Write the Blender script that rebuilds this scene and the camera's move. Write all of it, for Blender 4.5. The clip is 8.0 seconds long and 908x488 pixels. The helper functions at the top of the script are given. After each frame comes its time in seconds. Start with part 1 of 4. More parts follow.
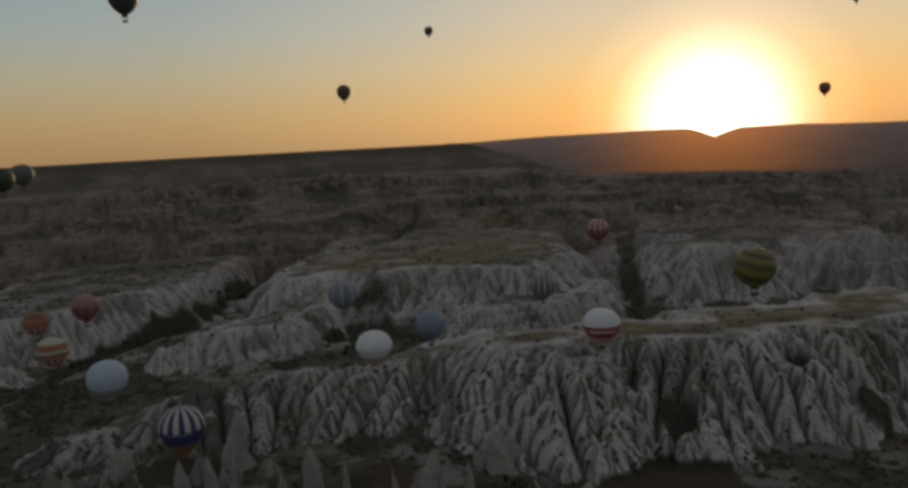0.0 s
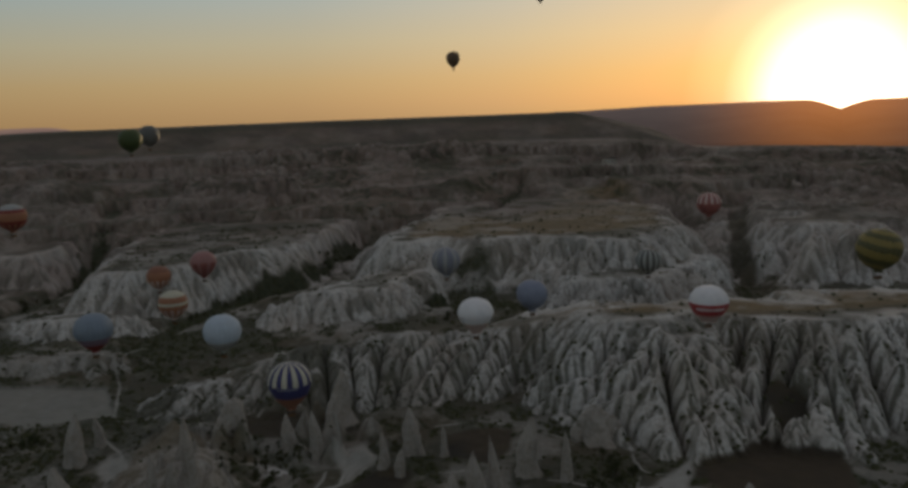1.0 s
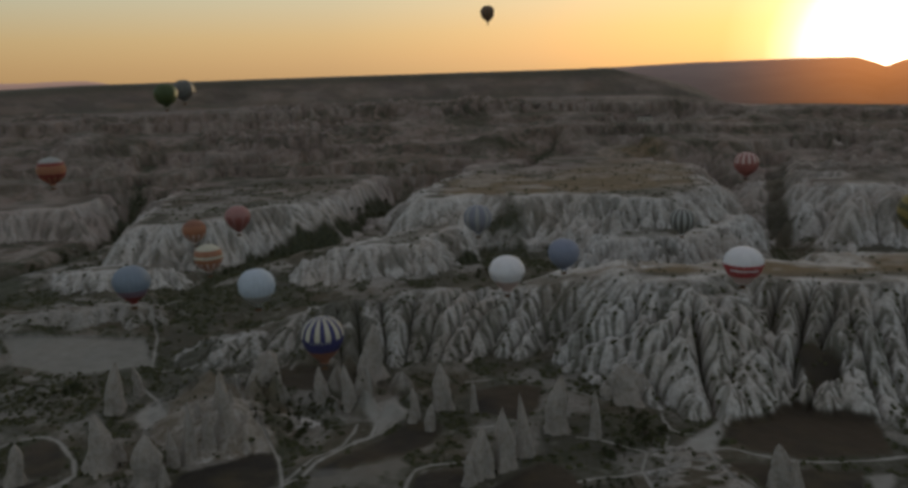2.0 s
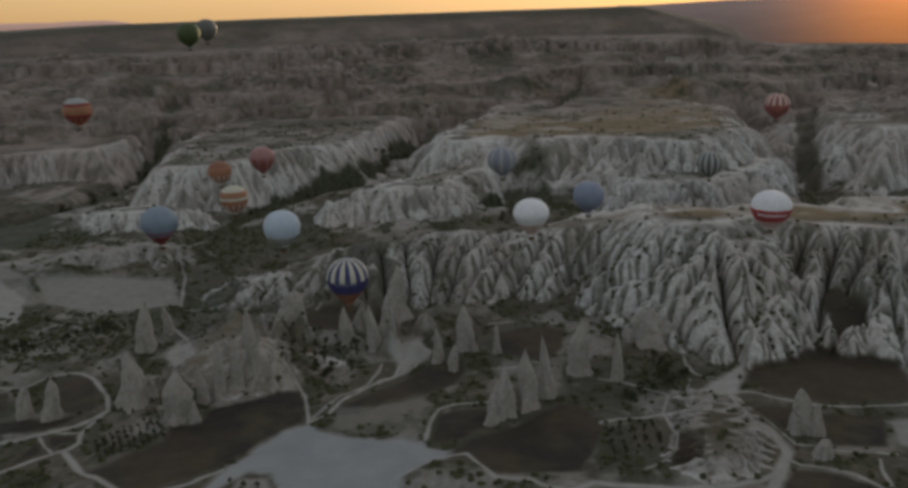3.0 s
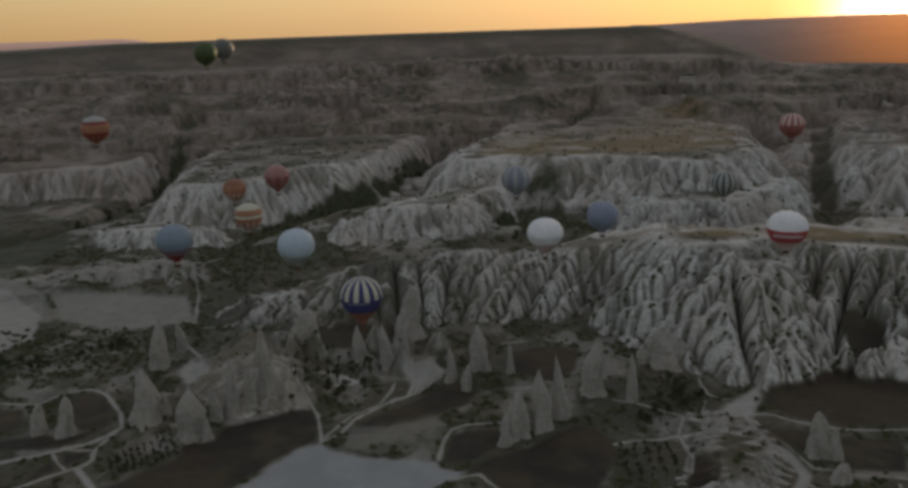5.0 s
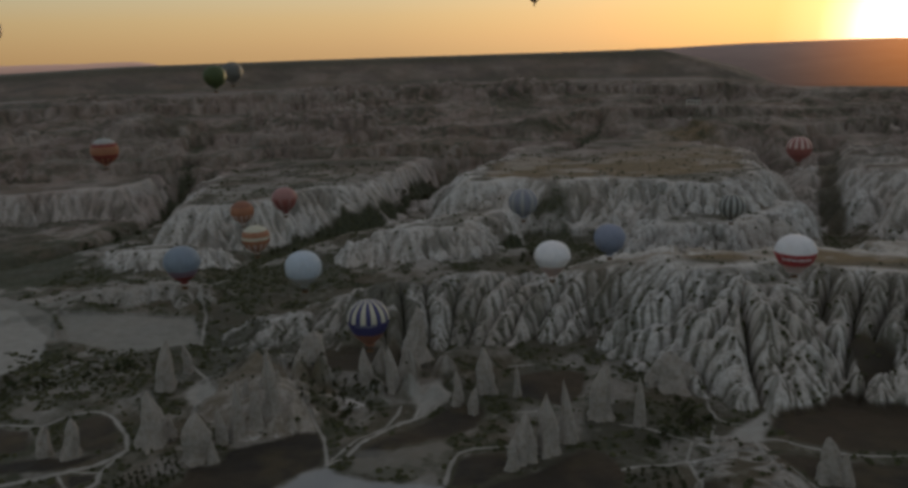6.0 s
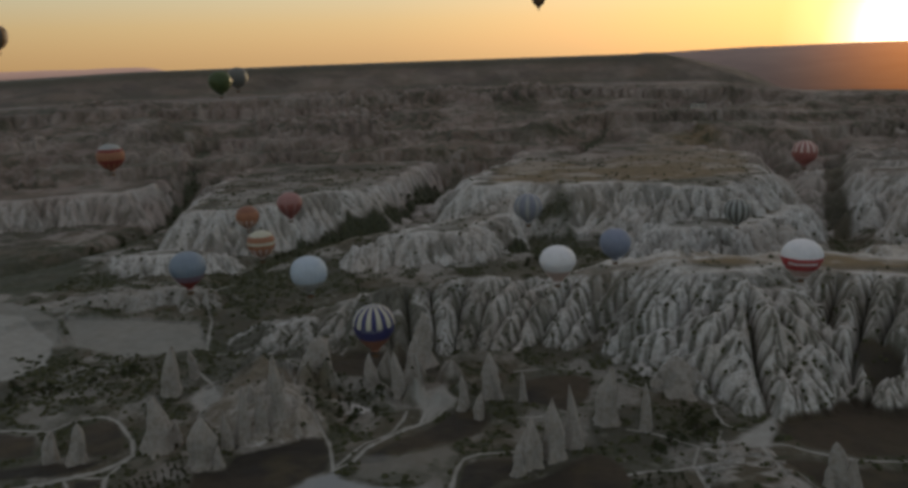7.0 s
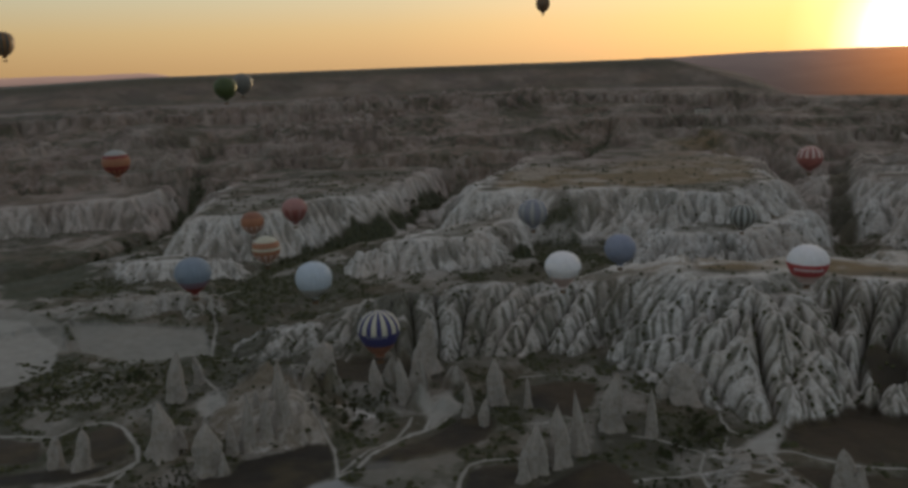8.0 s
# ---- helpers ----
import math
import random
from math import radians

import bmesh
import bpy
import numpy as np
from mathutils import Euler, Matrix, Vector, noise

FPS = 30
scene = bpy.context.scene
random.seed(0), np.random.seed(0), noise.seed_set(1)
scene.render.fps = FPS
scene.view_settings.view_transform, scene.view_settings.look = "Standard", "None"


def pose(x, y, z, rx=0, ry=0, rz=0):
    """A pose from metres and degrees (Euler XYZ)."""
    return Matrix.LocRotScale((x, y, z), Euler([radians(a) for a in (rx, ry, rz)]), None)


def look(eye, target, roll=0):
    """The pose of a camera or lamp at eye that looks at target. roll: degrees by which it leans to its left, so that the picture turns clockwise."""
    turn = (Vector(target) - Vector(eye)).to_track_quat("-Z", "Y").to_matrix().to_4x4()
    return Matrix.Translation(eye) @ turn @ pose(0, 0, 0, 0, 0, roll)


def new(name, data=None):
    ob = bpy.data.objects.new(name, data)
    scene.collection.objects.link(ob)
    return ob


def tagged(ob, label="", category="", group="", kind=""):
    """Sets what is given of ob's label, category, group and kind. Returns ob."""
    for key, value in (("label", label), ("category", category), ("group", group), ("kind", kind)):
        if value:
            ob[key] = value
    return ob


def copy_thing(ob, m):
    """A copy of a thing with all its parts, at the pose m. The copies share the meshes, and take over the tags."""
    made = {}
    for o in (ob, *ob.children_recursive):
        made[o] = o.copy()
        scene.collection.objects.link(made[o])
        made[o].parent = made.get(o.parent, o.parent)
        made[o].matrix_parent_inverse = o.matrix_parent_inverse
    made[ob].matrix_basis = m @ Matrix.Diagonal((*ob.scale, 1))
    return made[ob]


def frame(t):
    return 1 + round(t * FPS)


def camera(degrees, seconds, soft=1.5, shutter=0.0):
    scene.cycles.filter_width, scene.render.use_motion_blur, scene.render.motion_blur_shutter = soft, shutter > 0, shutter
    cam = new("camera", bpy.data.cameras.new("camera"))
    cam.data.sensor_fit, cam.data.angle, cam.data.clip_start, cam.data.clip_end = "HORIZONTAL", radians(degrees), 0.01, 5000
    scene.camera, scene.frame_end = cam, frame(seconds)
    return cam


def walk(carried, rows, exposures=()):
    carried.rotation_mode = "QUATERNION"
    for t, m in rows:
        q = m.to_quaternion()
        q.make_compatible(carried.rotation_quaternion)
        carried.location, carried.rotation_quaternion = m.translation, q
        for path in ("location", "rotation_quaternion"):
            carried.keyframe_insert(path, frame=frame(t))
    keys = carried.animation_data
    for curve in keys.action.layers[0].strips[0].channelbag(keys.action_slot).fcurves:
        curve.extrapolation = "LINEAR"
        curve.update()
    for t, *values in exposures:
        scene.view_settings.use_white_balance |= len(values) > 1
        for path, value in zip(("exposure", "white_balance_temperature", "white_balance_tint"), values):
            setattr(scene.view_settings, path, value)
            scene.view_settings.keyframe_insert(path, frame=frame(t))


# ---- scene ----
# ---- the camera and its way: seconds, heading, tilt, lean, and the eye ----
HIGH = 160.0
WAY = [
    (0.0, 11.95, -7.27, -2.96), (0.5, 8.64, -7.96, -2.90), (1.0, 4.46, -9.21, -2.09), (1.5, 3.09, -10.59, -1.83),
    (1.7, 2.70, -11.44, -1.77), (2.8, 0.59, -14.69, -2.04), (3.0, 0.26, -16.26, -1.95), (3.5, 0.00, -17.60, -1.81),
    (4.0, -0.27, -17.32, -1.85), (4.5, -0.41, -16.69, -1.79), (4.7, -0.50, -15.98, -1.84), (5.8, -0.88, -13.49, -1.82),
    (6.0, -1.01, -13.40, -1.82), (6.5, -1.16, -13.18, -1.85), (7.0, -1.33, -13.09, -1.99), (7.5, -1.53, -12.70, -2.10),
    (8.0, -1.62, -12.71, -2.06)]


def heading(az, el):
    a, e = radians(az), radians(el)
    return Vector((math.sin(a) * math.cos(e), math.cos(a) * math.cos(e), math.sin(e)))


def eye_at(t):
    """The balloon that carries the camera drifts slowly and climbs a little."""
    return Vector((-0.354, 0.185, 0.280)) * (t - 3.5) + Vector((0.0, 0.0, HIGH))


cam = camera(58.75, 8.0, soft=3.4)
walk(cam, [(t, look(eye_at(t), eye_at(t) + 100 * heading(az, el), lean)) for t, az, el, lean in WAY],
     exposures=[(0.0, -0.35), (0.6, -0.35), (1.0, -0.23), (1.7, 0.05), (2.8, 0.5), (3.0, 0.66), (3.2, 1.25), (3.5, 1.75), (4.2, 1.6), (4.5, 0.8), (4.8, 0.5), (5.8, 0.15), (6.4, 0.27), (8.0, 0.36)])

# ---- sky and sun ----
SUN_AZ, SUN_EL = 30.0, 0.25
SUN_DIR = heading(SUN_AZ, SUN_EL)
world = bpy.data.worlds.new("dawn_sky")
world.use_nodes = True
scene.world = world
wn, wl = world.node_tree.nodes, world.node_tree.links
wn.clear()


def wnode(kind, **inputs):
    n = wn.new(kind)
    for k, v in inputs.items():
        n.inputs[int(k[1:])].default_value = v
    return n


def wmath(op, a, b=None, clamp=False):
    n = wn.new("ShaderNodeMath")
    n.operation, n.use_clamp = op, clamp
    for i, v in enumerate((a, b)):
        if v is None:
            continue
        if isinstance(v, (int, float)):
            n.inputs[i].default_value = v
        else:
            wl.new(v, n.inputs[i])
    return n.outputs[0]


sky = wn.new("ShaderNodeTexSky")
sky.sky_type = "NISHITA"
sky.sun_disc = False
sky.sun_elevation = radians(SUN_EL)
sky.sun_rotation = radians(SUN_AZ)
sky.air_density, sky.dust_density, sky.ozone_density = 1.0, 1.0, 1.0
coords = wn.new("ShaderNodeTexCoord")
unit = wn.new("ShaderNodeVectorMath")
unit.operation = "NORMALIZE"
wl.new(coords.outputs["Generated"], unit.inputs[0])
split = wn.new("ShaderNodeSeparateXYZ")
wl.new(unit.outputs[0], split.inputs[0])
# angle from the sun in degrees
dot = wn.new("ShaderNodeVectorMath")
dot.operation = "DOT_PRODUCT"
wl.new(unit.outputs[0], dot.inputs[0])
dot.inputs[1].default_value = SUN_DIR
angle = wmath("MULTIPLY", wmath("ARCCOSINE", wmath("MINIMUM", dot.outputs["Value"], 0.999999)), 57.2958)
# clear dawn sky: colour by height, and by the angle from the sun
ramp = wn.new("ShaderNodeValToRGB")
wl.new(wmath("ADD", wmath("MULTIPLY", split.outputs[2], 1.6), 0.0, True), ramp.inputs[0])
els = ramp.color_ramp.elements
els[0].position, els[0].color = 0.0, (0.37, 0.235, 0.105, 1)
els[1].position, els[1].color = 1.0, (0.20, 0.20, 0.212, 1)
for p, c in ((0.07, (0.39, 0.29, 0.155, 1)), (0.14, (0.37, 0.35, 0.255, 1)), (0.22, (0.29, 0.36, 0.365, 1)), (0.33, (0.22, 0.32, 0.39, 1)), (0.68, (0.19, 0.215, 0.24, 1))):
    e = els.new(p)
    e.color = c
glow = wn.new("ShaderNodeValToRGB")
wl.new(wmath("DIVIDE", angle, 60.0, True), glow.inputs[0])
ge = glow.color_ramp.elements
ge[0].position, ge[0].color = 0.0, (5.0, 4.4, 3.2, 1)
ge[1].position, ge[1].color = 1.0, (0, 0, 0, 1)
for p, c in ((0.06, (2.4, 2.0, 1.3, 1)), (0.093, (1.0, 0.80, 0.46, 1)), (0.118, (0.62, 0.43, 0.17, 1)), (0.16, (0.42, 0.27, 0.08, 1)), (0.25, (0.37, 0.23, 0.075, 1)), (0.37, (0.26, 0.17, 0.075, 1)), (0.6, (0.11, 0.075, 0.04, 1))):
    e = ge.new(p)
    e.color = c
addc = wn.new("ShaderNodeMix")
addc.data_type, addc.blend_type = "RGBA", "ADD"
addc.inputs[0].default_value = 1.0
wl.new(ramp.outputs[0], addc.inputs[6])
wl.new(glow.outputs[0], addc.inputs[7])
bg_sky = wn.new("ShaderNodeBackground")
wl.new(sky.outputs[0], bg_sky.inputs[0])
bg_sky.inputs[1].default_value = 0.05
bg_dawn = wn.new("ShaderNodeBackground")
wl.new(addc.outputs[2], bg_dawn.inputs[0])
bg_dawn.inputs[1].default_value = 1.0
both = wn.new("ShaderNodeAddShader")
wl.new(bg_sky.outputs[0], both.inputs[0])
wl.new(bg_dawn.outputs[0], both.inputs[1])
wout = wn.new("ShaderNodeOutputWorld")
wl.new(both.outputs[0], wout.inputs[0])

sun_data = bpy.data.lights.new("sun", "SUN")
sun_data.energy, sun_data.angle, sun_data.color = 2.0, radians(0.53), (1.0, 0.72, 0.42)
sun = new("sun", sun_data)
sun.matrix_world = look(SUN_DIR * 100, (0, 0, 0))


# ---- materials ----
class Nodes:
    """A small builder for node materials."""

    def __init__(self, name):
        self.m = bpy.data.materials.new(name)
        self.m.use_nodes = True
        self.n, self.l = self.m.node_tree.nodes, self.m.node_tree.links
        self.b = self.n["Principled BSDF"]
        self.pos = self.n.new("ShaderNodeTexCoord").outputs["Object"]

    def put(self, v, socket):
        if isinstance(v, (int, float)):
            socket.default_value = v
        elif isinstance(v, tuple):
            socket.default_value = (*v, 1) if len(v) == 3 and socket.type == "RGBA" else v
        else:
            self.l.new(v, socket)

    def noise(self, scale, detail=4, rough=0.55, stretch=None, distortion=0.0, geo=False):
        n = self.n.new("ShaderNodeTexNoise")
        src = self.n.new("ShaderNodeNewGeometry").outputs["Position"] if geo else self.pos
        if stretch:
            mp = self.n.new("ShaderNodeMapping")
            mp.inputs["Scale"].default_value = stretch
            self.l.new(src, mp.inputs[0])
            src = mp.outputs[0]
        self.l.new(src, n.inputs["Vector"])
        n.inputs["Scale"].default_value, n.inputs["Detail"].default_value = scale, detail
        n.inputs["Roughness"].default_value, n.inputs["Distortion"].default_value = rough, distortion
        return n.outputs[0]

    def span(self, v, a, b, c=0.0, d=1.0):
        n = self.n.new("ShaderNodeMapRange")
        self.l.new(v, n.inputs[0])
        for i, k in enumerate((a, b, c, d)):
            n.inputs[i + 1].default_value = k
        return n.outputs[0]

    def mix(self, f, a, b, mode="MIX"):
        n = self.n.new("ShaderNodeMix")
        n.data_type, n.blend_type = "RGBA", mode
        self.put(f, n.inputs[0]), self.put(a, n.inputs[6]), self.put(b, n.inputs[7])
        return n.outputs[2]

    def math(self, op, a, b, clamp=False):
        n = self.n.new("ShaderNodeMath")
        n.operation, n.use_clamp = op, clamp
        self.put(a, n.inputs[0]), self.put(b, n.inputs[1])
        return n.outputs[0]

    def attr(self, name):
        n = self.n.new("ShaderNodeAttribute")
        n.attribute_name = name
        return n

    def bump(self, h, strength, distance):
        n = self.n.new("ShaderNodeBump")
        n.inputs["Strength"].default_value, n.inputs["Distance"].default_value = strength, distance
        self.l.new(h, n.inputs["Height"])
        self.l.new(n.outputs[0], self.b.inputs["Normal"])

    def done(self, colour, rough=0.9, spec=0.25, metal=0.0):
        self.put(colour, self.b.inputs["Base Color"])
        self.put(rough, self.b.inputs["Roughness"])
        self.b.inputs["Specular IOR Level"].default_value = spec
        self.b.inputs["Metallic"].default_value = metal
        return self.m


def rock_colour(k):
    """Pale volcanic tuff: cream and grey, streaked and stained."""
    c = k.mix(k.span(k.noise(0.05, 5), 0.35, 0.65), (0.49, 0.472, 0.445), (0.65, 0.64, 0.622))
    c = k.mix(k.span(k.noise(0.5, 6, 0.65), 0.45, 0.75), c, (0.24, 0.215, 0.175))
    c = k.mix(k.span(k.noise(0.25, 5, 0.6, (1, 1, 0.25)), 0.55, 0.8, 0, 0.6), c, (0.20, 0.175, 0.145))
    c = k.mix(k.span(k.noise(0.5, 4, 0.6, (0.12, 0.12, 1.6)), 0.52, 0.72, 0, 0.35), c, (0.30, 0.25, 0.20))  # beds
    return k.mix(k.span(k.noise(0.018, 3), 0.45, 0.65, 0, 0.5), c, (0.40, 0.34, 0.285))


def ground_material():
    k = Nodes("valley_ground")
    sep = k.n.new("ShaderNodeSeparateColor")
    cover = k.attr("cover")
    k.l.new(cover.outputs["Color"], sep.inputs[0])
    far = k.attr("rose").outputs["Fac"]
    rock, track, field = sep.outputs[0], sep.outputs[1], sep.outputs[2]
    scrub = cover.outputs["Alpha"]
    soil = k.mix(k.span(k.noise(0.03, 5), 0.35, 0.65), (0.061, 0.058, 0.043), (0.099, 0.098, 0.077))
    soil = k.mix(k.span(k.noise(0.4, 6, 0.65), 0.45, 0.7), soil, (0.060, 0.057, 0.034))
    soil = k.mix(k.span(k.noise(0.012, 4), 0.45, 0.62, 0, 0.4), soil, (0.15, 0.105, 0.062))
    soil = k.mix(k.span(k.noise(0.11, 6, 0.65), 0.55, 0.72, 0, 0.75), soil, (0.22, 0.207, 0.172))
    soil = k.mix(k.span(k.noise(0.16, 6, 0.7, distortion=0.6), 0.54, 0.68, 0, 0.8), soil, (0.062, 0.062, 0.036))
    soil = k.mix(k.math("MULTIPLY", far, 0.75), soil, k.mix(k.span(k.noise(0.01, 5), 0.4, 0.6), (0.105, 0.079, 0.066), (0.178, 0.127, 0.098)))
    straw = k.mix(k.span(k.noise(0.08, 5), 0.35, 0.65), (0.19, 0.135, 0.072), (0.145, 0.108, 0.062))
    soil = k.mix(k.attr("ochre").outputs["Fac"], soil, straw)
    rk = rock_colour(k)
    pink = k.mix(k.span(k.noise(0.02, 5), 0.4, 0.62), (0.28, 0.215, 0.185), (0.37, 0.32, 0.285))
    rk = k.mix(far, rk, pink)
    c = k.mix(rock, soil, rk)
    fld = k.mix(k.span(k.noise(0.015, 3), 0.42, 0.58), (0.025, 0.022, 0.018), (0.064, 0.047, 0.030))
    fld = k.mix(k.span(k.noise(0.3, 6, 0.65), 0.4, 0.75, 0, 0.7), fld, (0.042, 0.035, 0.022))
    fld = k.mix(k.span(k.noise(0.045, 4), 0.5, 0.68, 0, 0.6), fld, (0.085, 0.068, 0.036))
    c = k.mix(field, c, fld)
    dust = k.mix(k.span(k.noise(0.2, 5), 0.35, 0.7), (0.36, 0.35, 0.32), (0.44, 0.43, 0.40))
    gravel = k.mix(k.span(k.noise(0.06, 4), 0.35, 0.7), (0.33, 0.345, 0.36), (0.40, 0.41, 0.415))
    c = k.mix(track, c, k.mix(k.attr("gravel").outputs["Fac"], dust, gravel))
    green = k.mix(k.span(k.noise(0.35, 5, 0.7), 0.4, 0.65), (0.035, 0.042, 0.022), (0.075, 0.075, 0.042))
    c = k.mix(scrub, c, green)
    k.bump(k.noise(0.9, 8, 0.7), 0.6, 0.8)
    return k.done(c, 0.8, 0.3)


GROUND = ground_material()


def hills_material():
    """Far hills with morning haze and low-sun glow painted on as emission."""
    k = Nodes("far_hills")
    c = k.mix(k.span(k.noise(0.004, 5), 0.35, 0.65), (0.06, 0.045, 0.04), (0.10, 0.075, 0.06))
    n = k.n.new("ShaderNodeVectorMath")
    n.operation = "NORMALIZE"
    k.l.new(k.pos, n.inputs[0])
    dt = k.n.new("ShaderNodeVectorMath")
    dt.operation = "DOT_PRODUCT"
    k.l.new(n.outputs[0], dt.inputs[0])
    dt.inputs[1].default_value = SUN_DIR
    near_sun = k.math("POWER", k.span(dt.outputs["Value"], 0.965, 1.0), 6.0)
    # emission stands in for lit haze: mauve, orange towards the sun, paler far off
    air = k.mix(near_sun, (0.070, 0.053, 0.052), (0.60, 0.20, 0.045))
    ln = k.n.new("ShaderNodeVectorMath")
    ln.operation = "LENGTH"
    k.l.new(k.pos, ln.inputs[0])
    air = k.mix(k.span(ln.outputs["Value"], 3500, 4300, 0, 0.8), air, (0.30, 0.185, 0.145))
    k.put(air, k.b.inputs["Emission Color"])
    # the painted haze glow weakens towards the foot of the hills
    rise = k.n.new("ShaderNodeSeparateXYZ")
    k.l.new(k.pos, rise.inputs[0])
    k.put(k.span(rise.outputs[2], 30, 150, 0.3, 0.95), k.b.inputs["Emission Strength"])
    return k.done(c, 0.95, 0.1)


HAZE_GLOW_HILLS = hills_material()


def tuff_material():
    k = Nodes("tuff_rock")
    k.bump(k.noise(0.8, 7, 0.65, (1, 1, 0.5)), 0.7, 0.5)
    c = rock_colour(k)
    return k.done(k.mix(0.55, c, (0.185, 0.15, 0.115)), 0.92, 0.2)


TUFF = tuff_material()


def fabric(name, colour, dirt=0.10):
    """Coated balloon cloth with a soft sheen and faint stains."""
    k = Nodes(name)
    dark = tuple(v * (1 - dirt) for v in colour)
    c = k.mix(k.span(k.noise(0.35, 5), 0.4, 0.7), colour, dark)
    k.bump(k.noise(1.4, 3), 0.15, 0.25)
    return k.done(c, 0.55, 0.35)


def plain(name, colour, rough=0.8, metal=0.0, scale=3.0):
    k = Nodes(name)
    c = k.mix(k.span(k.noise(scale, 5), 0.35, 0.7), colour, tuple(v * 0.65 for v in colour))
    return k.done(c, rough, 0.3, metal)


# ---- terrain functions ----
def vnoise(x, y, seed=0):
    """Smooth lattice noise from 0 to 1."""
    xf, yf = np.floor(x), np.floor(y)
    xi, yi = xf.astype(np.int64), yf.astype(np.int64)
    u, v = x - xf, y - yf
    u, v = u * u * u * (u * (u * 6 - 15) + 10), v * v * v * (v * (v * 6 - 15) + 10)

    def h(a, b):
        n = (a * 374761393 + b * 668265263 + seed * 974634777) & 0xFFFFFFFF
        n = ((n ^ (n >> 13)) * 1274126177) & 0xFFFFFFFF
        return ((n ^ (n >> 16)) & 0xFFFF) / 65535.0

    a, b, c, d = h(xi, yi), h(xi + 1, yi), h(xi, yi + 1), h(xi + 1, yi + 1)
    return (a * (1 - u) + b * u) * (1 - v) + (c * (1 - u) + d * u) * v


def fbm(x, y, size, octaves=4, seed=0, gain=0.5):
    out, amp, tot = 0.0, 1.0, 0.0
    for i in range(octaves):
        out = out + amp * vnoise(x / size + 17.3 * i, y / size - 9.1 * i, seed + i)
        tot += amp
        amp, size = amp * gain, size / 2.03
    return out / tot


def ridged(n):
    return 1 - np.abs(2 * n - 1)


def smooth(a, b, v):
    t = np.clip((v - a) / (b - a), 0, 1)
    return t * t * (3 - 2 * t)


def outline(points, x, y, closed=True):
    """Distance to a line through points (positive inside when closed) and the length along it."""
    pts = np.array(points, float)
    nxt = np.roll(pts, -1, 0) if closed else pts[1:]
    cur = pts if closed else pts[:-1]
    best = np.full(x.shape, 1e18)
    along = np.zeros(x.shape)
    inside = np.zeros(x.shape, bool)
    run = 0.0
    for (ax, ay), (bx, by) in zip(cur, nxt):
        dx, dy = bx - ax, by - ay
        ln = math.hypot(dx, dy)
        t = np.clip(((x - ax) * dx + (y - ay) * dy) / (ln * ln), 0, 1)
        d2 = (x - ax - t * dx) ** 2 + (y - ay - t * dy) ** 2
        near = d2 < best
        best = np.where(near, d2, best)
        along = np.where(near, run + t * ln, along)
        run += ln
        if closed and dy != 0:
            cross = ((ay > y) != (by > y)) & (x < dx * (y - ay) / dy + ax)
            inside ^= cross
    d = np.sqrt(best)
    return (np.where(inside, d, -d) if closed else d), along


# fluted tablelands: outline at half height, top, foot, width of the slope, size of the flutes
RIDGE = [(-128, 446), (-69, 438), (-29, 442), (10, 444), (44, 446), (68, 446), (88, 434), (102, 404), (114, 396), (127, 378), (146, 375), (162, 386), (174, 392),
         (188, 384), (208, 370), (255, 360), (324, 362), (412, 378), (440, 500), (300, 494), (248, 492), (164, 492), (105, 496),
         (59, 500), (20, 498), (-29, 490), (-88, 480)]
WHITE = [(-4, 672), (28, 676), (60, 684), (101, 680), (130, 672), (168, 652), (206, 642), (245, 672), (274, 708), (298, 768),
         (314, 878), (250, 1017), (57, 1017), (10, 860), (-24, 770), (-14, 700)]
APRON = [(112, 594), (142, 577), (172, 573), (210, 579), (244, 598), (270, 636), (286, 690), (232, 692), (180, 668), (140, 646), (118, 620)]
MIDDLE = [(-240, 644), (-206, 634), (-172, 660), (-148, 700), (-119, 722), (-82, 742), (-62, 802), (-36, 915), (-29, 985), (-262, 985), (-280, 890), (-268, 770), (-252, 690)]
LEFT = [(-640, 690), (-520, 738), (-440, 757), (-384, 779), (-338, 784), (-322, 826), (-316, 900), (-322, 985), (-620, 985)]
RIGHT = [(338, 740), (326, 690), (344, 640), (398, 622), (465, 636), (600, 660), (668, 878), (400, 985), (350, 860)]
TONGUE = [(-298, 586), (-262, 579), (-226, 576), (-192, 579), (-176, 592), (-192, 612), (-240, 622), (-282, 606)]
KNOLL = [(-255, 503), (-219, 498), (-180, 503), (-160, 517), (-175, 532), (-223, 536), (-253, 522)]
NOSE = [(-96, 586), (-62, 588), (-22, 586), (10, 600), (32, 630), (44, 664), (36, 735), (4, 715), (-30, 672), (-70, 622)]
FANS = [(86, 250), (104, 249), (115, 274), (113, 298), (101, 308), (90, 290), (84, 268)]
MASS = [(-99, 337), (-79, 341), (-81, 356), (-93, 372), (-108, 372), (-110, 352)]
MOUND = [(-120, 384), (-104, 383), (-103, 397), (-123, 398)]


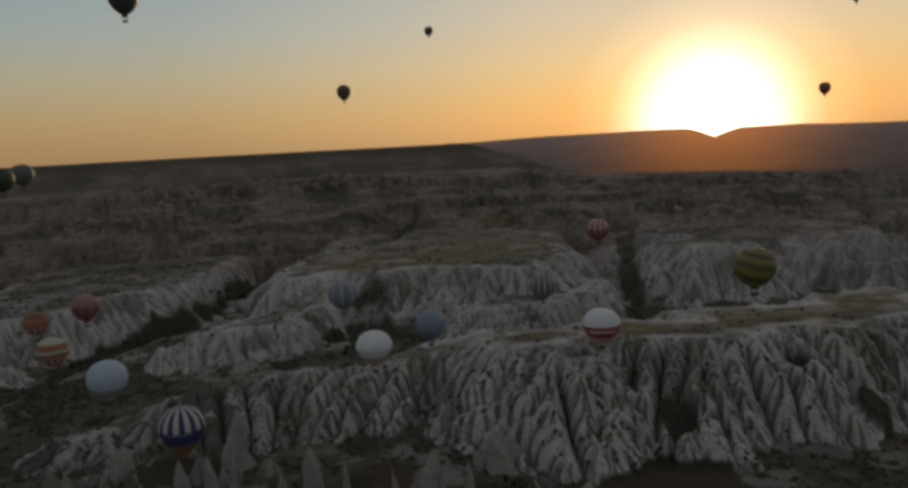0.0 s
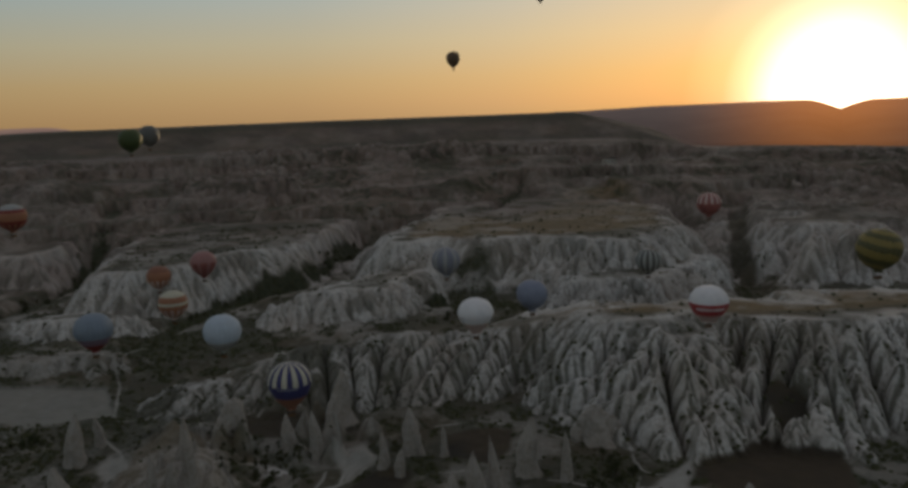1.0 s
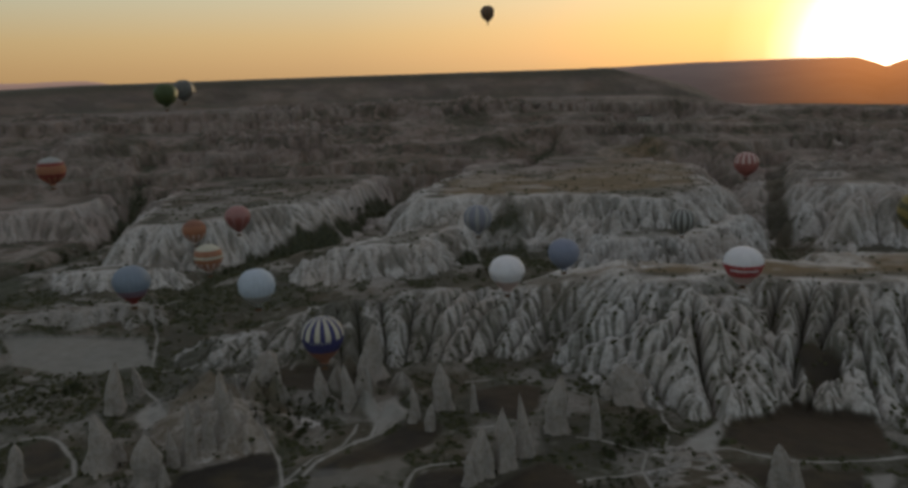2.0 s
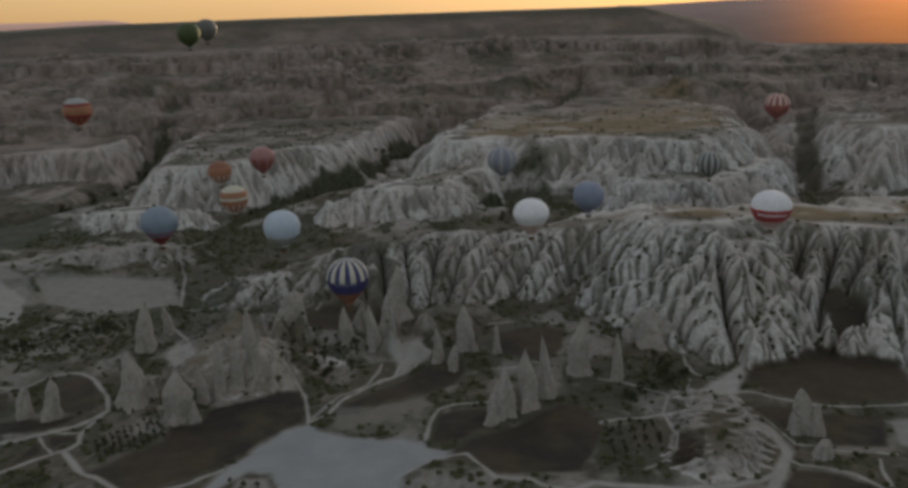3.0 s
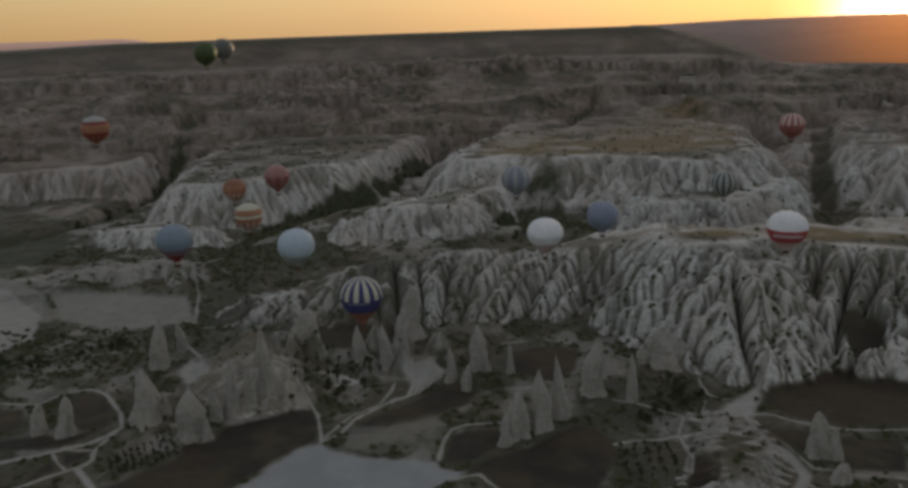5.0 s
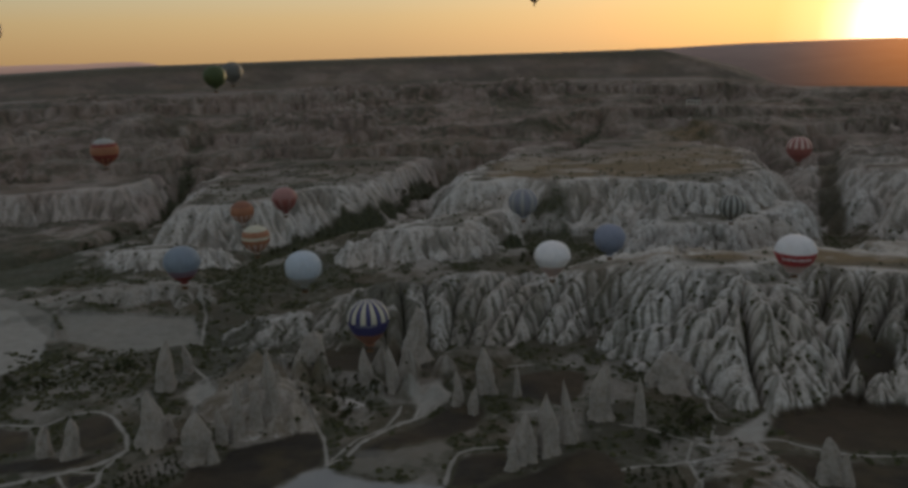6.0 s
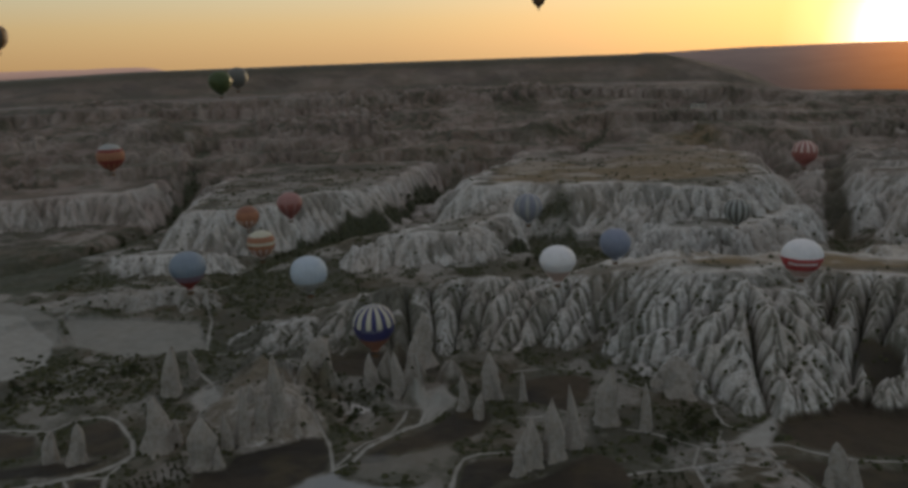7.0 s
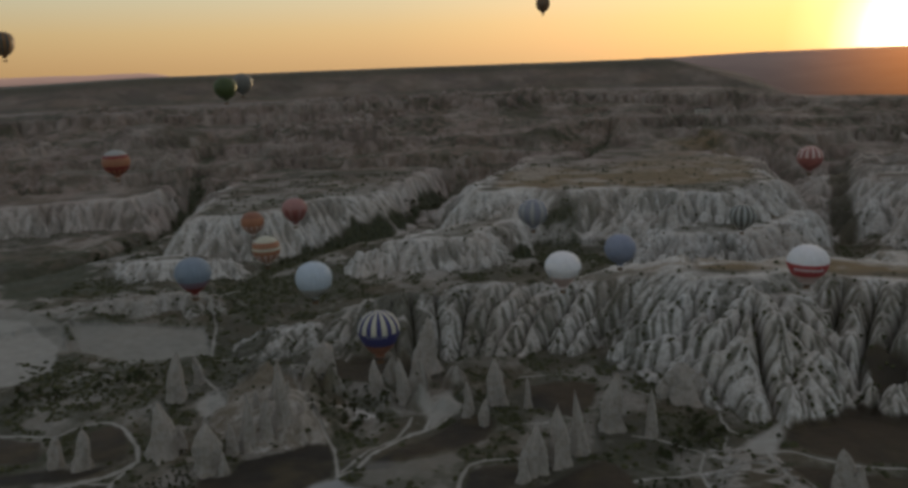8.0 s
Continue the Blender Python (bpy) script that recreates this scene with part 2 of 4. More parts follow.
def tableland(x, y, points, top, foot, width, flute, seed, crinkle=1.0, fin=0.0, deep=0.0):
    """A flat top with bold promontories. Returns height, and place on the slope (0 foot, 1 rim)."""
    sd, s = outline(points, x, y)
    wob = fbm(x, y, 40, 3, seed + 40) - 0.5
    lean = s + 12 * wob
    ph = lean / flute + 1.6 * vnoise(lean / (flute * 1.9), sd * 0 + seed, seed)
    k = np.floor(ph)
    own = vnoise(k * 1.37 + 0.5, k * 0 + seed + 0.5, seed + 3)
    spur = 1 - np.abs(2 * (ph - k) - 1)
    spur = spur * spur * (3 - 2 * spur)
    u = (sd + (spur - 0.5) * (0.3 + 0.9 * own) * width * 0.55 * crinkle + wob * width * 0.8) / width + 0.5
    # rounded fins with narrow clefts between them, some leaning down to the west
    cleft = np.zeros(x.shape)
    if fin:
        slant = s - 0.75 * sd * (1 - smooth(95, 125, x)) * smooth(-30, 20, x) + 6 * (fbm(x, y, 24, 2, seed + 50) - 0.5)
        ph = slant / fin + 1.0 * vnoise(slant / (fin * 2.3), sd * 0 + 3.5, seed + 7)
        k = np.floor(ph)
        own = vnoise(k * 1.71 + 0.5, k * 0 + 1.5, seed + 9)
        crest = np.sqrt(np.clip(1 - (2 * (ph - k) - 1) ** 2, 0, 1))
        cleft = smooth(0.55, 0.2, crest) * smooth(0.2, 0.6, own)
        u = u + (crest - 0.72 + 0.25 * (own - 0.5)) * (0.35 + 1.0 * own) * deep * smooth(-0.25, 0.2, u) * (1 - smooth(0.55 + 0.35 * own, 0.95 + 0.15 * own, u))
    t = np.clip(u, 0, 1)
    prof = 0.6 * t + 0.4 * t * t * (3 - 2 * t)
    return foot + (top - foot) * prof, u, cleft


def gullies(x, y, gx_, gy_, octaves, seed, run=1.25, branch=0.5):
    """Branching spurs and gullies that run down the slope (gx_, gy_): octaves of (cell, depth). Returns the change of height and how high on its spur a place lies."""
    h, tot, form = np.zeros(x.shape), 0.0, np.zeros(x.shape)
    ax, ay = gx_.copy(), gy_.copy()
    for n, (cell, depth) in enumerate(octaves):
        ln = np.sqrt(ax * ax + ay * ay) + 1e-6
        dx, dy = -ay / ln * run, ax / ln * run
        px, py = x / cell, y / cell
        ix, iy = np.floor(px), np.floor(py)
        fx, fy = px - ix, py - iy
        c, sn, wt = 0.0, 0.0, 1e-6
        for i in (-1, 0, 1):
            for j in (-1, 0, 1):
                a, b = (ix + i).astype(np.int64), (iy + j).astype(np.int64)
                q = (a * 374761393 + b * 668265263 + (seed + n) * 974634777) & 0xFFFFFFFF
                q = ((q ^ (q >> 13)) * 1274126177) & 0xFFFFFFFF
                jx, jy = (q & 0xFF) / 510.0, ((q >> 8) & 0xFF) / 510.0
                vx, vy = fx - i - jx, fy - j - jy
                w = np.maximum(0.0, 1 - (vx * vx + vy * vy)) ** 3
                m = (vx * dx + vy * dy) * 6.2832
                c, sn, wt = c + w * np.cos(m), sn - w * np.sin(m), wt + w
        c, sn = c / wt, sn / wt
        crest = 1.7 * np.sqrt(np.clip(0.5 + 0.5 * c, 0, 1)) - 1.15
        h = h + depth * crest
        form = form + 0.6 ** n * c
        tot += 0.6 ** n
        steep = depth * 6.2832 / cell * branch
        ax, ay = ax + sn * dx * steep, ay + sn * dy * steep
    return h, form / tot


def pinnacles(x, y, cell, seed, most):
    """Many small rock cones of uneven size."""
    z = np.zeros(x.shape)
    ci, cj = np.floor(x / cell), np.floor(y / cell)
    for a in (-1, 0, 1):
        for b in (-1, 0, 1):
            p, q = ci + a, cj + b
            h1, h2, h3 = (vnoise(p * 1.13 + 0.5, q * 1.71 + 0.5, seed + n) for n in (0, 1, 2))
            dist = np.hypot(x - (p + h1) * cell, (y - (q + h2) * cell) * 0.9)
            tall = most * smooth(0.35, 0.8, h3)
            z = np.maximum(z, tall * (1 - (dist / (cell * (0.38 + 0.25 * h3))) ** 1.15))
    return z


def bearing(x, y):
    return np.degrees(np.arctan2(x, y))


def scarp(d, az, off, start, run, seed):
    """Place on a fluted scarp across the slope: 0 at its foot, 1 at its rim, and the crest of each flute."""
    arc = np.radians(az) * start + 14 * (fbm(az, d / 60, 1.5, 3, seed) - 0.5)
    ph = arc / 21 + 3.2 * fbm(arc, arc * 0, 90, 3, seed + 4)
    k = np.floor(ph)
    own = vnoise(k * 1.37 + 0.5, k * 0 + 2.5, seed + 5)
    crest = np.sqrt(np.clip(1 - (2 * (ph - k) - 1) ** 2, 0, 1))
    return (d + off - start - 22 * (0.25 + own) * (1 - crest)) / run, crest


def base_height(x, y):
    d, az = np.hypot(x, y), bearing(x, y)
    z = 0.6 + 2.0 * (fbm(x, y, 60, 4, 3) - 0.5) + 2.4 * (fbm(x, y, 13, 4, 5) - 0.5)
    z = z + 10 * smooth(440, 600, d) + 38 * smooth(880, 1015, d)
    bench = 106 - 20 * smooth(15, 22, az) - 9 * smooth(22, 42, az)
    off = 70 * (fbm(x, y, 200, 3, 6) - 0.5)
    z = z + (bench - 48) * (0.79 * smooth(930, 1360, d + off) + 0.21 * smooth(0, 1, scarp(d, az, off, 1268, 34, 301)[0]))
    low = smooth(0.42, 0.55, fbm(x, y, 260, 2, 305))
    z = z + 8 * low * (smooth(0, 1, scarp(d, az, off, 1085, 28, 302)[0]) - smooth(1085, 1260, d + off))
    rough = smooth(720, 980, d) * (1 - smooth(1300, 1450, d))
    folds = ridged(fbm(az * 9.0, d / 26.0, 9, 3, 11))
    z = z + rough * (6 * (folds - 0.6) + 24 * (fbm(x, y, 110, 3, 12) - 0.5))
    behind = smooth(1460, 2000, d) * smooth(14, 24, az)
    return z - 45 * behind


def mesa(x, y):
    """Long flat mountain with a dark rim and a slope that eases out."""
    d, az = np.hypot(x, y), bearing(x, y)
    wob = fbm(x, y, 320, 3, 71) - 0.5
    inn = np.minimum((d - 1430) + 140 * wob, (1640 * np.radians(22.2 - az)) + 40 * wob)
    u = inn / 260.0
    t = np.clip(u, 0, 1)
    rim = HIGH - 0.0050 * 1690 + 1.2 * (fbm(az, az * 0, 4, 3, 72) - 0.5) - 9 * smooth(-21, -31, az) - 30 * smooth(-32, -60, az) - 1.5 * smooth(-5, -20, az)
    foot = 100 - 16 * smooth(13, 22, az)
    return foot + (rim - foot) * (0.8 * t ** 1.7 + 0.2 * t), u


def far_ridge(x, y):
    d, az = np.hypot(x, y), bearing(x, y)
    up = -0.14 + 0.16 * smooth(13, 20, az) + 0.05 * smooth(20, 27, az) - 0.10 * smooth(29, 33, az) - 0.16 * smooth(34, 42, az) + 0.7 * smooth(40, 60, az)
    # saddle added to the ridge line in the shape of the sun's bloom
    bloom_notch = 0.62 * np.maximum(0, 1 - np.abs(az - 30.1) / 1.9) ** 1.4
    top = HIGH + 3300 * np.radians(up - bloom_notch) + 3.5 * (fbm(az, az * 0, 2.2, 3, 22) - 0.5)
    return top * smooth(8, 12, az) * (0.35 + 0.65 * smooth(2250, 3250, d)) * smooth(2100, 2300, d) * (0.97 + 0.03 * fbm(x, y, 300, 3, 23)) * (1 - smooth(3400, 4600, d) * 0.3)


def far_hills(x, y):
    d, az = np.hypot(x, y), bearing(x, y)
    top = HIGH + 4300 * np.radians(-0.10 + 0.22 * fbm(az, az * 0, 5, 3, 31))
    return top * smooth(3300, 4300, d) * (1 - smooth(-22, -14, az) * (1 - smooth(70, 100, np.abs(az))))


# what lies on the valley floor: dirt tracks (half width, centre line), pale lots and brown fields (strength, outline)
TRACKS, LOTS, FIELDS = [], [], []


def track(half, *line):
    TRACKS.append((half, line))


def lot(pale, *edge):
    LOTS.append((pale, edge))


def field(dark, *edge):
    FIELDS.append((dark, edge))


track(1.5, (-225, 339), (-214, 339), (-196, 336), (-192, 343), (-186, 349), (-179, 351), (-170, 346), (-163, 338), (-154, 326), (-148, 312), (-151, 301), (-152, 295), (-149, 285), (-151, 281))
track(1.9, (-153, 280), (-143, 268), (-137, 262), (-128, 256), (-118, 248), (-111, 239))
track(2.4, (-148, 312), (-155, 302), (-166, 294), (-178, 290), (-186, 287), (-194, 285))
track(1.0, (-168, 292), (-162, 284), (-157, 279))
track(1.4, (-153, 280), (-163, 273), (-173, 263), (-179, 258))
track(0.9, (-153, 295), (-164, 294))
track(1.5, (-115, 243), (-105, 248), (-95, 254), (-86, 261))
track(1.1, (-60, 296), (-65, 318), (-73, 335), (-84, 358), (-94, 380), (-101, 401))
track(1.5, (-60, 295), (-53, 301), (-49, 311), (-41, 322), (-34, 330), (-21, 341), (-15, 353), (-11, 363))
track(0.9, (-59, 299), (-50, 316), (-39, 327), (-35, 339), (-34, 348))
track(1.3, (14, 307), (-0, 307), (-7, 303), (-10, 294), (-12, 279))
track(1.4, (-22, 252), (-10, 263), (3, 267), (7, 260), (13, 251), (25, 249), (31, 244), (38, 241))
track(2.3, (38, 240), (47, 245), (59, 242), (78, 240), (90, 240), (104, 242), (112, 247), (118, 255), (121, 264), (120, 275), (116, 283), (116, 291), (115, 299), (116, 309))
track(3.2, (120, 275), (121, 260), (114, 249), (103, 232))
track(0.9, (108, 348), (106, 339), (106, 329), (109, 323), (117, 322))
track(1.0, (57, 287), (69, 289), (81, 291), (93, 293), (105, 294), (114, 297))
track(1.0, (83, 291), (88, 303), (90, 308), (80, 317), (71, 323), (64, 326))
track(0.9, (90, 308), (98, 310), (103, 321))
track(1.0, (84, 291), (84, 281), (84, 273), (81, 264), (74, 257), (67, 253))
track(1.3, (116, 309), (124, 308), (133, 300), (145, 295), (158, 293), (179, 293), (196, 294))
track(1.4, (118, 257), (122, 251), (129, 248), (138, 243), (143, 235), (144, 230))
track(0.8, (121, 284), (126, 265), (137, 261), (159, 256))
track(1.0, (151, 253), (148, 246), (146, 234))
track(0.9, (19, 395), (33, 397), (46, 396), (56, 390), (63, 386))
track(0.8, (71, 378), (82, 367), (85, 363))
track(0.9, (17, 340), (28, 341))
track(1.6, (-312, 520), (-294, 532), (-258, 532), (-215, 524), (-180, 514), (-178, 534), (-163, 553))
track(1.2, (-265, 483), (-263, 509), (-256, 528))
track(1.5, (-180, 514), (-167, 483), (-156, 437))
track(1.2, (-152, 430), (-131, 430), (-113, 441))
track(1.4, (-162, 424), (-153, 408), (-137, 387), (-124, 355))
track(1.2, (-33, 392), (-23, 362), (-27, 336))
lot(0.74, (-85, 263), (-77, 276), (-70, 288), (-60, 294), (-49, 284), (-28, 280), (-13, 279), (-10, 272), (-1, 270), (-3, 265), (-14, 259), (-19, 254), (-20, 245), (-23, 232), (-60, 233), (-63, 247), (-69, 258), (-77, 260), (-81, 253), (-92, 238), (-98, 238), (-90, 250))
lot(0.85, (105, 311), (118, 323), (133, 339), (139, 346), (127, 322), (119, 307), (111, 306))
lot(0.28, (-49, 306), (-30, 306), (-15, 314), (-8, 304), (-13, 282), (-37, 284), (-50, 290))
lot(0.14, (-150, 285), (-156, 305), (-149, 312), (-122, 305), (-115, 288), (-123, 280), (-131, 266), (-136, 264))
lot(0.60, (168, 281), (180, 282), (167, 258), (163, 262))
lot(0.50, (-265, 488), (-220, 486), (-173, 480), (-156, 440), (-195, 425), (-236, 442))
lot(0.46, (-330, 527), (-290, 500), (-262, 480), (-243, 443), (-258, 421), (-330, 420))
lot(0.72, (-334, 493), (-288, 485), (-250, 451), (-240, 418), (-249, 397), (-272, 393))
lot(0.80, (-141, 384), (-130, 375), (-124, 361), (-135, 355), (-143, 369))
lot(0.75, (-29, 374), (-17, 377), (-11, 358), (-24, 339), (-31, 360))
lot(0.55, (-79, 255), (-68, 255), (-63, 245), (-61, 233), (-78, 234))
field(1.00, (-136, 263), (-131, 267), (-115, 284), (-117, 297), (-105, 297), (-104, 309), (-77, 323), (-67, 322), (-63, 307), (-63, 296), (-76, 281), (-85, 266), (-98, 257), (-110, 249), (-116, 247), (-124, 255))
field(1.00, (-105, 248), (-101, 252), (-95, 253), (-94, 248), (-101, 245))
field(1.00, (-51, 300), (-40, 315), (-26, 328), (-11, 348), (1, 351), (5, 341), (-0, 325), (-15, 317), (-30, 310), (-39, 301))
field(1.00, (-8, 296), (-1, 302), (14, 302), (12, 288), (6, 281), (-5, 275), (-10, 278))
field(1.00, (-6, 269), (6, 278), (22, 286), (48, 305), (56, 295), (58, 281), (44, 253), (26, 253), (12, 253), (4, 267))
field(1.00, (127, 319), (138, 338), (164, 351), (202, 337), (189, 297), (151, 297), (133, 305))
field(1.00, (120, 295), (138, 289), (170, 285), (158, 262), (138, 264), (128, 272), (122, 285))
field(1.00, (118, 248), (127, 245), (140, 237), (137, 224), (102, 226), (112, 240))
field(1.00, (85, 273), (94, 273), (87, 254), (76, 253))
field(1.00, (21, 383), (45, 387), (57, 383), (52, 359), (43, 345), (22, 355))
field(1.00, (-183, 342), (-176, 347), (-167, 341), (-157, 326), (-155, 312), (-169, 313))
field(1.00, (-204, 302), (-187, 306), (-167, 307), (-155, 312), (-167, 297), (-181, 295), (-198, 293))
field(1.00, (-163, 291), (-153, 294), (-151, 287), (-156, 284), (-158, 281))
field(1.00, (-171, 267), (-166, 286), (-161, 279), (-165, 273))
field(1.00, (-86, 257), (-68, 257), (-62, 245), (-59, 233), (-87, 235))
field(0.85, (-84, 424), (-50, 424), (-45, 402), (-60, 394), (-84, 402))
field(1.00, (-223, 336), (-211, 333), (-201, 332), (-191, 314), (-208, 310))

# gullies with dark growth: half width, depth, line
RAVINES = [
    (9, 9, [(-372, 590), (-340, 640), (-318, 676), (-314, 720), (-308, 800), (-312, 900), (-345, 1040)]),
    (10, 5, [(-172, 560), (-163, 612), (-140, 664), (-116, 700), (-84, 724)]),
    (8, 10, [(-74, 745), (-52, 825), (-28, 912), (-16, 960)]),
    (9, 3, [(33, 622), (58, 632), (85, 622), (102, 600)]),
    (9, 8, [(256, 559), (300, 640), (326, 727), (380, 850), (434, 972)]),
    (6, 6, [(-7, 837), (9, 899), (27, 963)]), (6, 4, [(116, 936), (150, 1009), (186, 1071)])]
# dense low growth
THICKETS = [((-393, 639), (-346, 641), (-304, 610), (-248, 560), (-260, 541), (-294, 536), (-331, 530)),
            ((-189, 548), (-160, 579), (-141, 591), (-89, 563), (-95, 544), (-134, 519), (-174, 510)),
            ((-92, 409), (-85, 412), (-72, 365), (-60, 326), (-62, 305), (-71, 333), (-84, 366)),
            ((45, 684), (85, 690), (86, 624), (73, 593), (48, 600)),
            ((81, 348), (109, 349), (107, 328), (96, 314), (86, 312), (76, 324))]
# dry ochre grass on the tablelands
OCHRE = [[(84, 474), (164, 476), (259, 476), (430, 478), (420, 432), (300, 420), (225, 424), (150, 436), (104, 452)], [(119, 792), (181, 902), (240, 1040), (296, 1010), (296, 884), (252, 735), (194, 713), (131, 703)],
         [(16, 720), (60, 712), (120, 706), (130, 800), (60, 880), (30, 800)]]


def large_forms(x, y):
    """Height and cover of the land before water has cut it."""
    d, az = np.hypot(x, y), bearing(x, y)
    z = base_height(x, y)
    n1, n2 = fbm(x, y, 30, 4, 51), fbm(x, y, 9, 4, 52)
    rock = smooth(0.50, 0.66, n1) * np.where(d < 560, 0.30, 0.5)
    scrub = smooth(0.50, 0.62, n2) * 0.8
    face = np.zeros(x.shape)

    def raise_(points, top, foot, width, flute, seed, crinkle=1.0, reach=120, fin=0.0, deep=0.0):
        p = np.array(points)
        box_ = np.where((x > p[:, 0].min() - reach) & (x < p[:, 0].max() + reach) & (y > p[:, 1].min() - reach) & (y < p[:, 1].max() + reach))[0]
        xx, yy = x[box_], y[box_]
        tp = top(xx) if callable(top) else top
        width = width(xx) if callable(width) else width
        width_ = float(np.mean(width))
        h, u, cleft = tableland(xx, yy, points, tp, foot, width, flute, seed, crinkle, fin, deep(xx) if callable(deep) else deep)
        on = h
        win = (on > z[box_]) & (u > 0.01)
        side = smooth(0.0, 0.05, u) * (1 - smooth(0.98, 1.3, u + 0.6 * (n1[box_] - 0.5)))
        patch = 0.4 * smooth(0.42, 0.60, fbm(xx, yy, 26, 4, seed + 30)) * smooth(1.0, 1.3, u)
        # clefts coloured dark low down: scrub growth plus painted crevice shade
        dark_cover = 0.85 * cleft * (1 - smooth(0.5, 0.8, u)) * smooth(0.32, 0.5, n2[box_]) * (1.0 if width_ > 38 else 0.3)
        rock[box_] = np.where(win, np.maximum(side * (1 - dark_cover), patch), rock[box_])
        scrub[box_] = np.where(win, np.maximum(scrub[box_] * 0.35 * (u > 0.95), dark_cover * side), scrub[box_])
        face[box_] = np.where(win, smooth(-0.02, 0.2, u) * (1 - smooth(0.72, 1.08, u)), face[box_])
        z[box_] = np.where(win, on, z[box_])

    near = np.where((d > 320) & (d < 460) & (np.abs(x + 20) < 130))[0]
    xx, yy = x[near], y[near]
    zone = smooth(350, 372, yy + 10 * (n1[near] - 0.5)) * (1 - smooth(405, 425, yy)) * smooth(-115, -100, xx) * (1 - smooth(2, 16, xx))
    bare = np.exp(-((xx + 65) / 19) ** 2 - ((yy - 408) / 16) ** 2)
    pin = np.maximum(pinnacles(xx, yy, 13, 201, 15) * zone * (1 - smooth(0.3, 0.6, bare)), 0)
    rock[near] = np.maximum(rock[near], 0.45 * smooth(1, 4, pin))
    scrub[near] = scrub[near] * (1 - smooth(1, 5, pin))
    z[near] = z[near] + pin
    raise_(RIDGE, lambda v: 15 + 16 * smooth(-105, -35, v) + 12 * smooth(60, 130, v), -2.0, lambda v: 44 + 24 * smooth(70, 125, v), 44, 61, 0.22, fin=14, deep=lambda v: 0.26 + 0.15 * smooth(-20, 50, v))
    raise_(KNOLL, 15, 2, 32, 30, 66, 0.6)
    raise_(TONGUE, 22, 5, 26, 16, 71, 0.4, fin=8, deep=0.2)
    raise_(NOSE, 30, 6, 34, 24, 67, 0.4, fin=10, deep=0.16)
    raise_(APRON, 28, 4, 44, 20, 72, 0.5, fin=10.5, deep=0.4)
    raise_(WHITE, 49, 14, 44, 34, 62, 0.35, fin=9, deep=0.10)
    raise_(MIDDLE, 43, 10, 36, 30, 63, 0.35, fin=9, deep=0.12)
    raise_(LEFT, 38, 9, 36, 32, 64, 0.4, fin=10, deep=0.14)
    raise_(RIGHT, 50, 4, 88, 40, 65, 0.5, fin=16, deep=0.16)
    raise_(FANS, 3.4, 0, 14, 7, 68, 1.0, 30)
    raise_(MASS, 16, 0, 40, 15, 69, 0.3, 40)
    raise_(MOUND, 21, 0, 38, 17, 70, 0.3, 40)
    low = np.where(d < 430)[0]
    calm = np.zeros(x.shape)
    sd, _ = outline(MASS, x[low], y[low])
    rock[low] *= 1 - (0.2 + 0.4 * n1[low]) * smooth(-22, -14, sd)
    calm[low] = np.maximum(calm[low], 0.93 * smooth(-26, -16, sd))
    sd, _ = outline(FANS, x[low], y[low])
    rock[low] *= 1 - 0.5 * smooth(-12, 4, sd)
    calm[low] = np.maximum(calm[low], 0.5 * smooth(-12, -4, sd))
    sd, _ = outline(MOUND, x[low], y[low])
    rock[low] *= 1 - 0.75 * smooth(-22, -14, sd)
    calm[low] = np.maximum(calm[low], 0.8 * smooth(-26, -16, sd))
    mid = np.where((d > 420) & (d < 680) & (x < -80))[0]
    sd, _ = outline(KNOLL, x[mid], y[mid])
    rock[mid] *= 1 - 0.5 * smooth(-26, -14, sd)
    for half, deep, line in RAVINES:
        p = np.array(line)
        box_ = np.where((x > p[:, 0].min() - 40) & (x < p[:, 0].max() + 40) & (y > p[:, 1].min() - 40) & (y < p[:, 1].max() + 40))[0]
        dist, _ = outline(line, x[box_], y[box_], False)
        near_ = dist + 14 * (n1[box_] - 0.5)
        z[box_] -= deep * (1 - smooth(half * 0.5, half * 2.4, near_))
        dark = 1 - smooth(half * 0.7, half * 1.3, near_ + 8 * (n2[box_] - 0.5))
        scrub[box_] = np.maximum(scrub[box_], dark * (0.12 if line[0][0] > 200 else 1.0))
        rock[box_] *= 1 - dark
    for pts in THICKETS:
        p = np.array(pts)
        box_ = np.where((x > p[:, 0].min() - 10) & (x < p[:, 0].max() + 10) & (y > p[:, 1].min() - 10) & (y < p[:, 1].max() + 10))[0]
        sd, _ = outline(pts, x[box_], y[box_])
        dark_cover = smooth(-5, 6, sd + 14 * (n2[box_] - 0.5)) * (0.45 + 0.5 * smooth(0.4, 0.6, n1[box_]))
        scrub[box_] = np.maximum(scrub[box_], dark_cover)
        rock[box_] *= 1 - 0.8 * dark_cover
    # brown earth between the spurs at the ridge's low end
    box_ = np.where((x > -180) & (x < 60) & (y > 395) & (y < 500))[0]
    bare = (1 - smooth(-50, 40, x[box_])) * smooth(0.44, 0.54, fbm(x[box_], y[box_], 22, 4, 87))
    rock[box_] *= (1 - 0.85 * bare) * (0.72 + 0.28 * smooth(-40, 50, x[box_]))
    face[box_] *= 1 - 0.4 * bare
    box_ = np.where((d > 1200) & (d < 2300) & (az > -75) & (az < 24))[0]
    h, u = mesa(x[box_], y[box_])
    win = u > 0
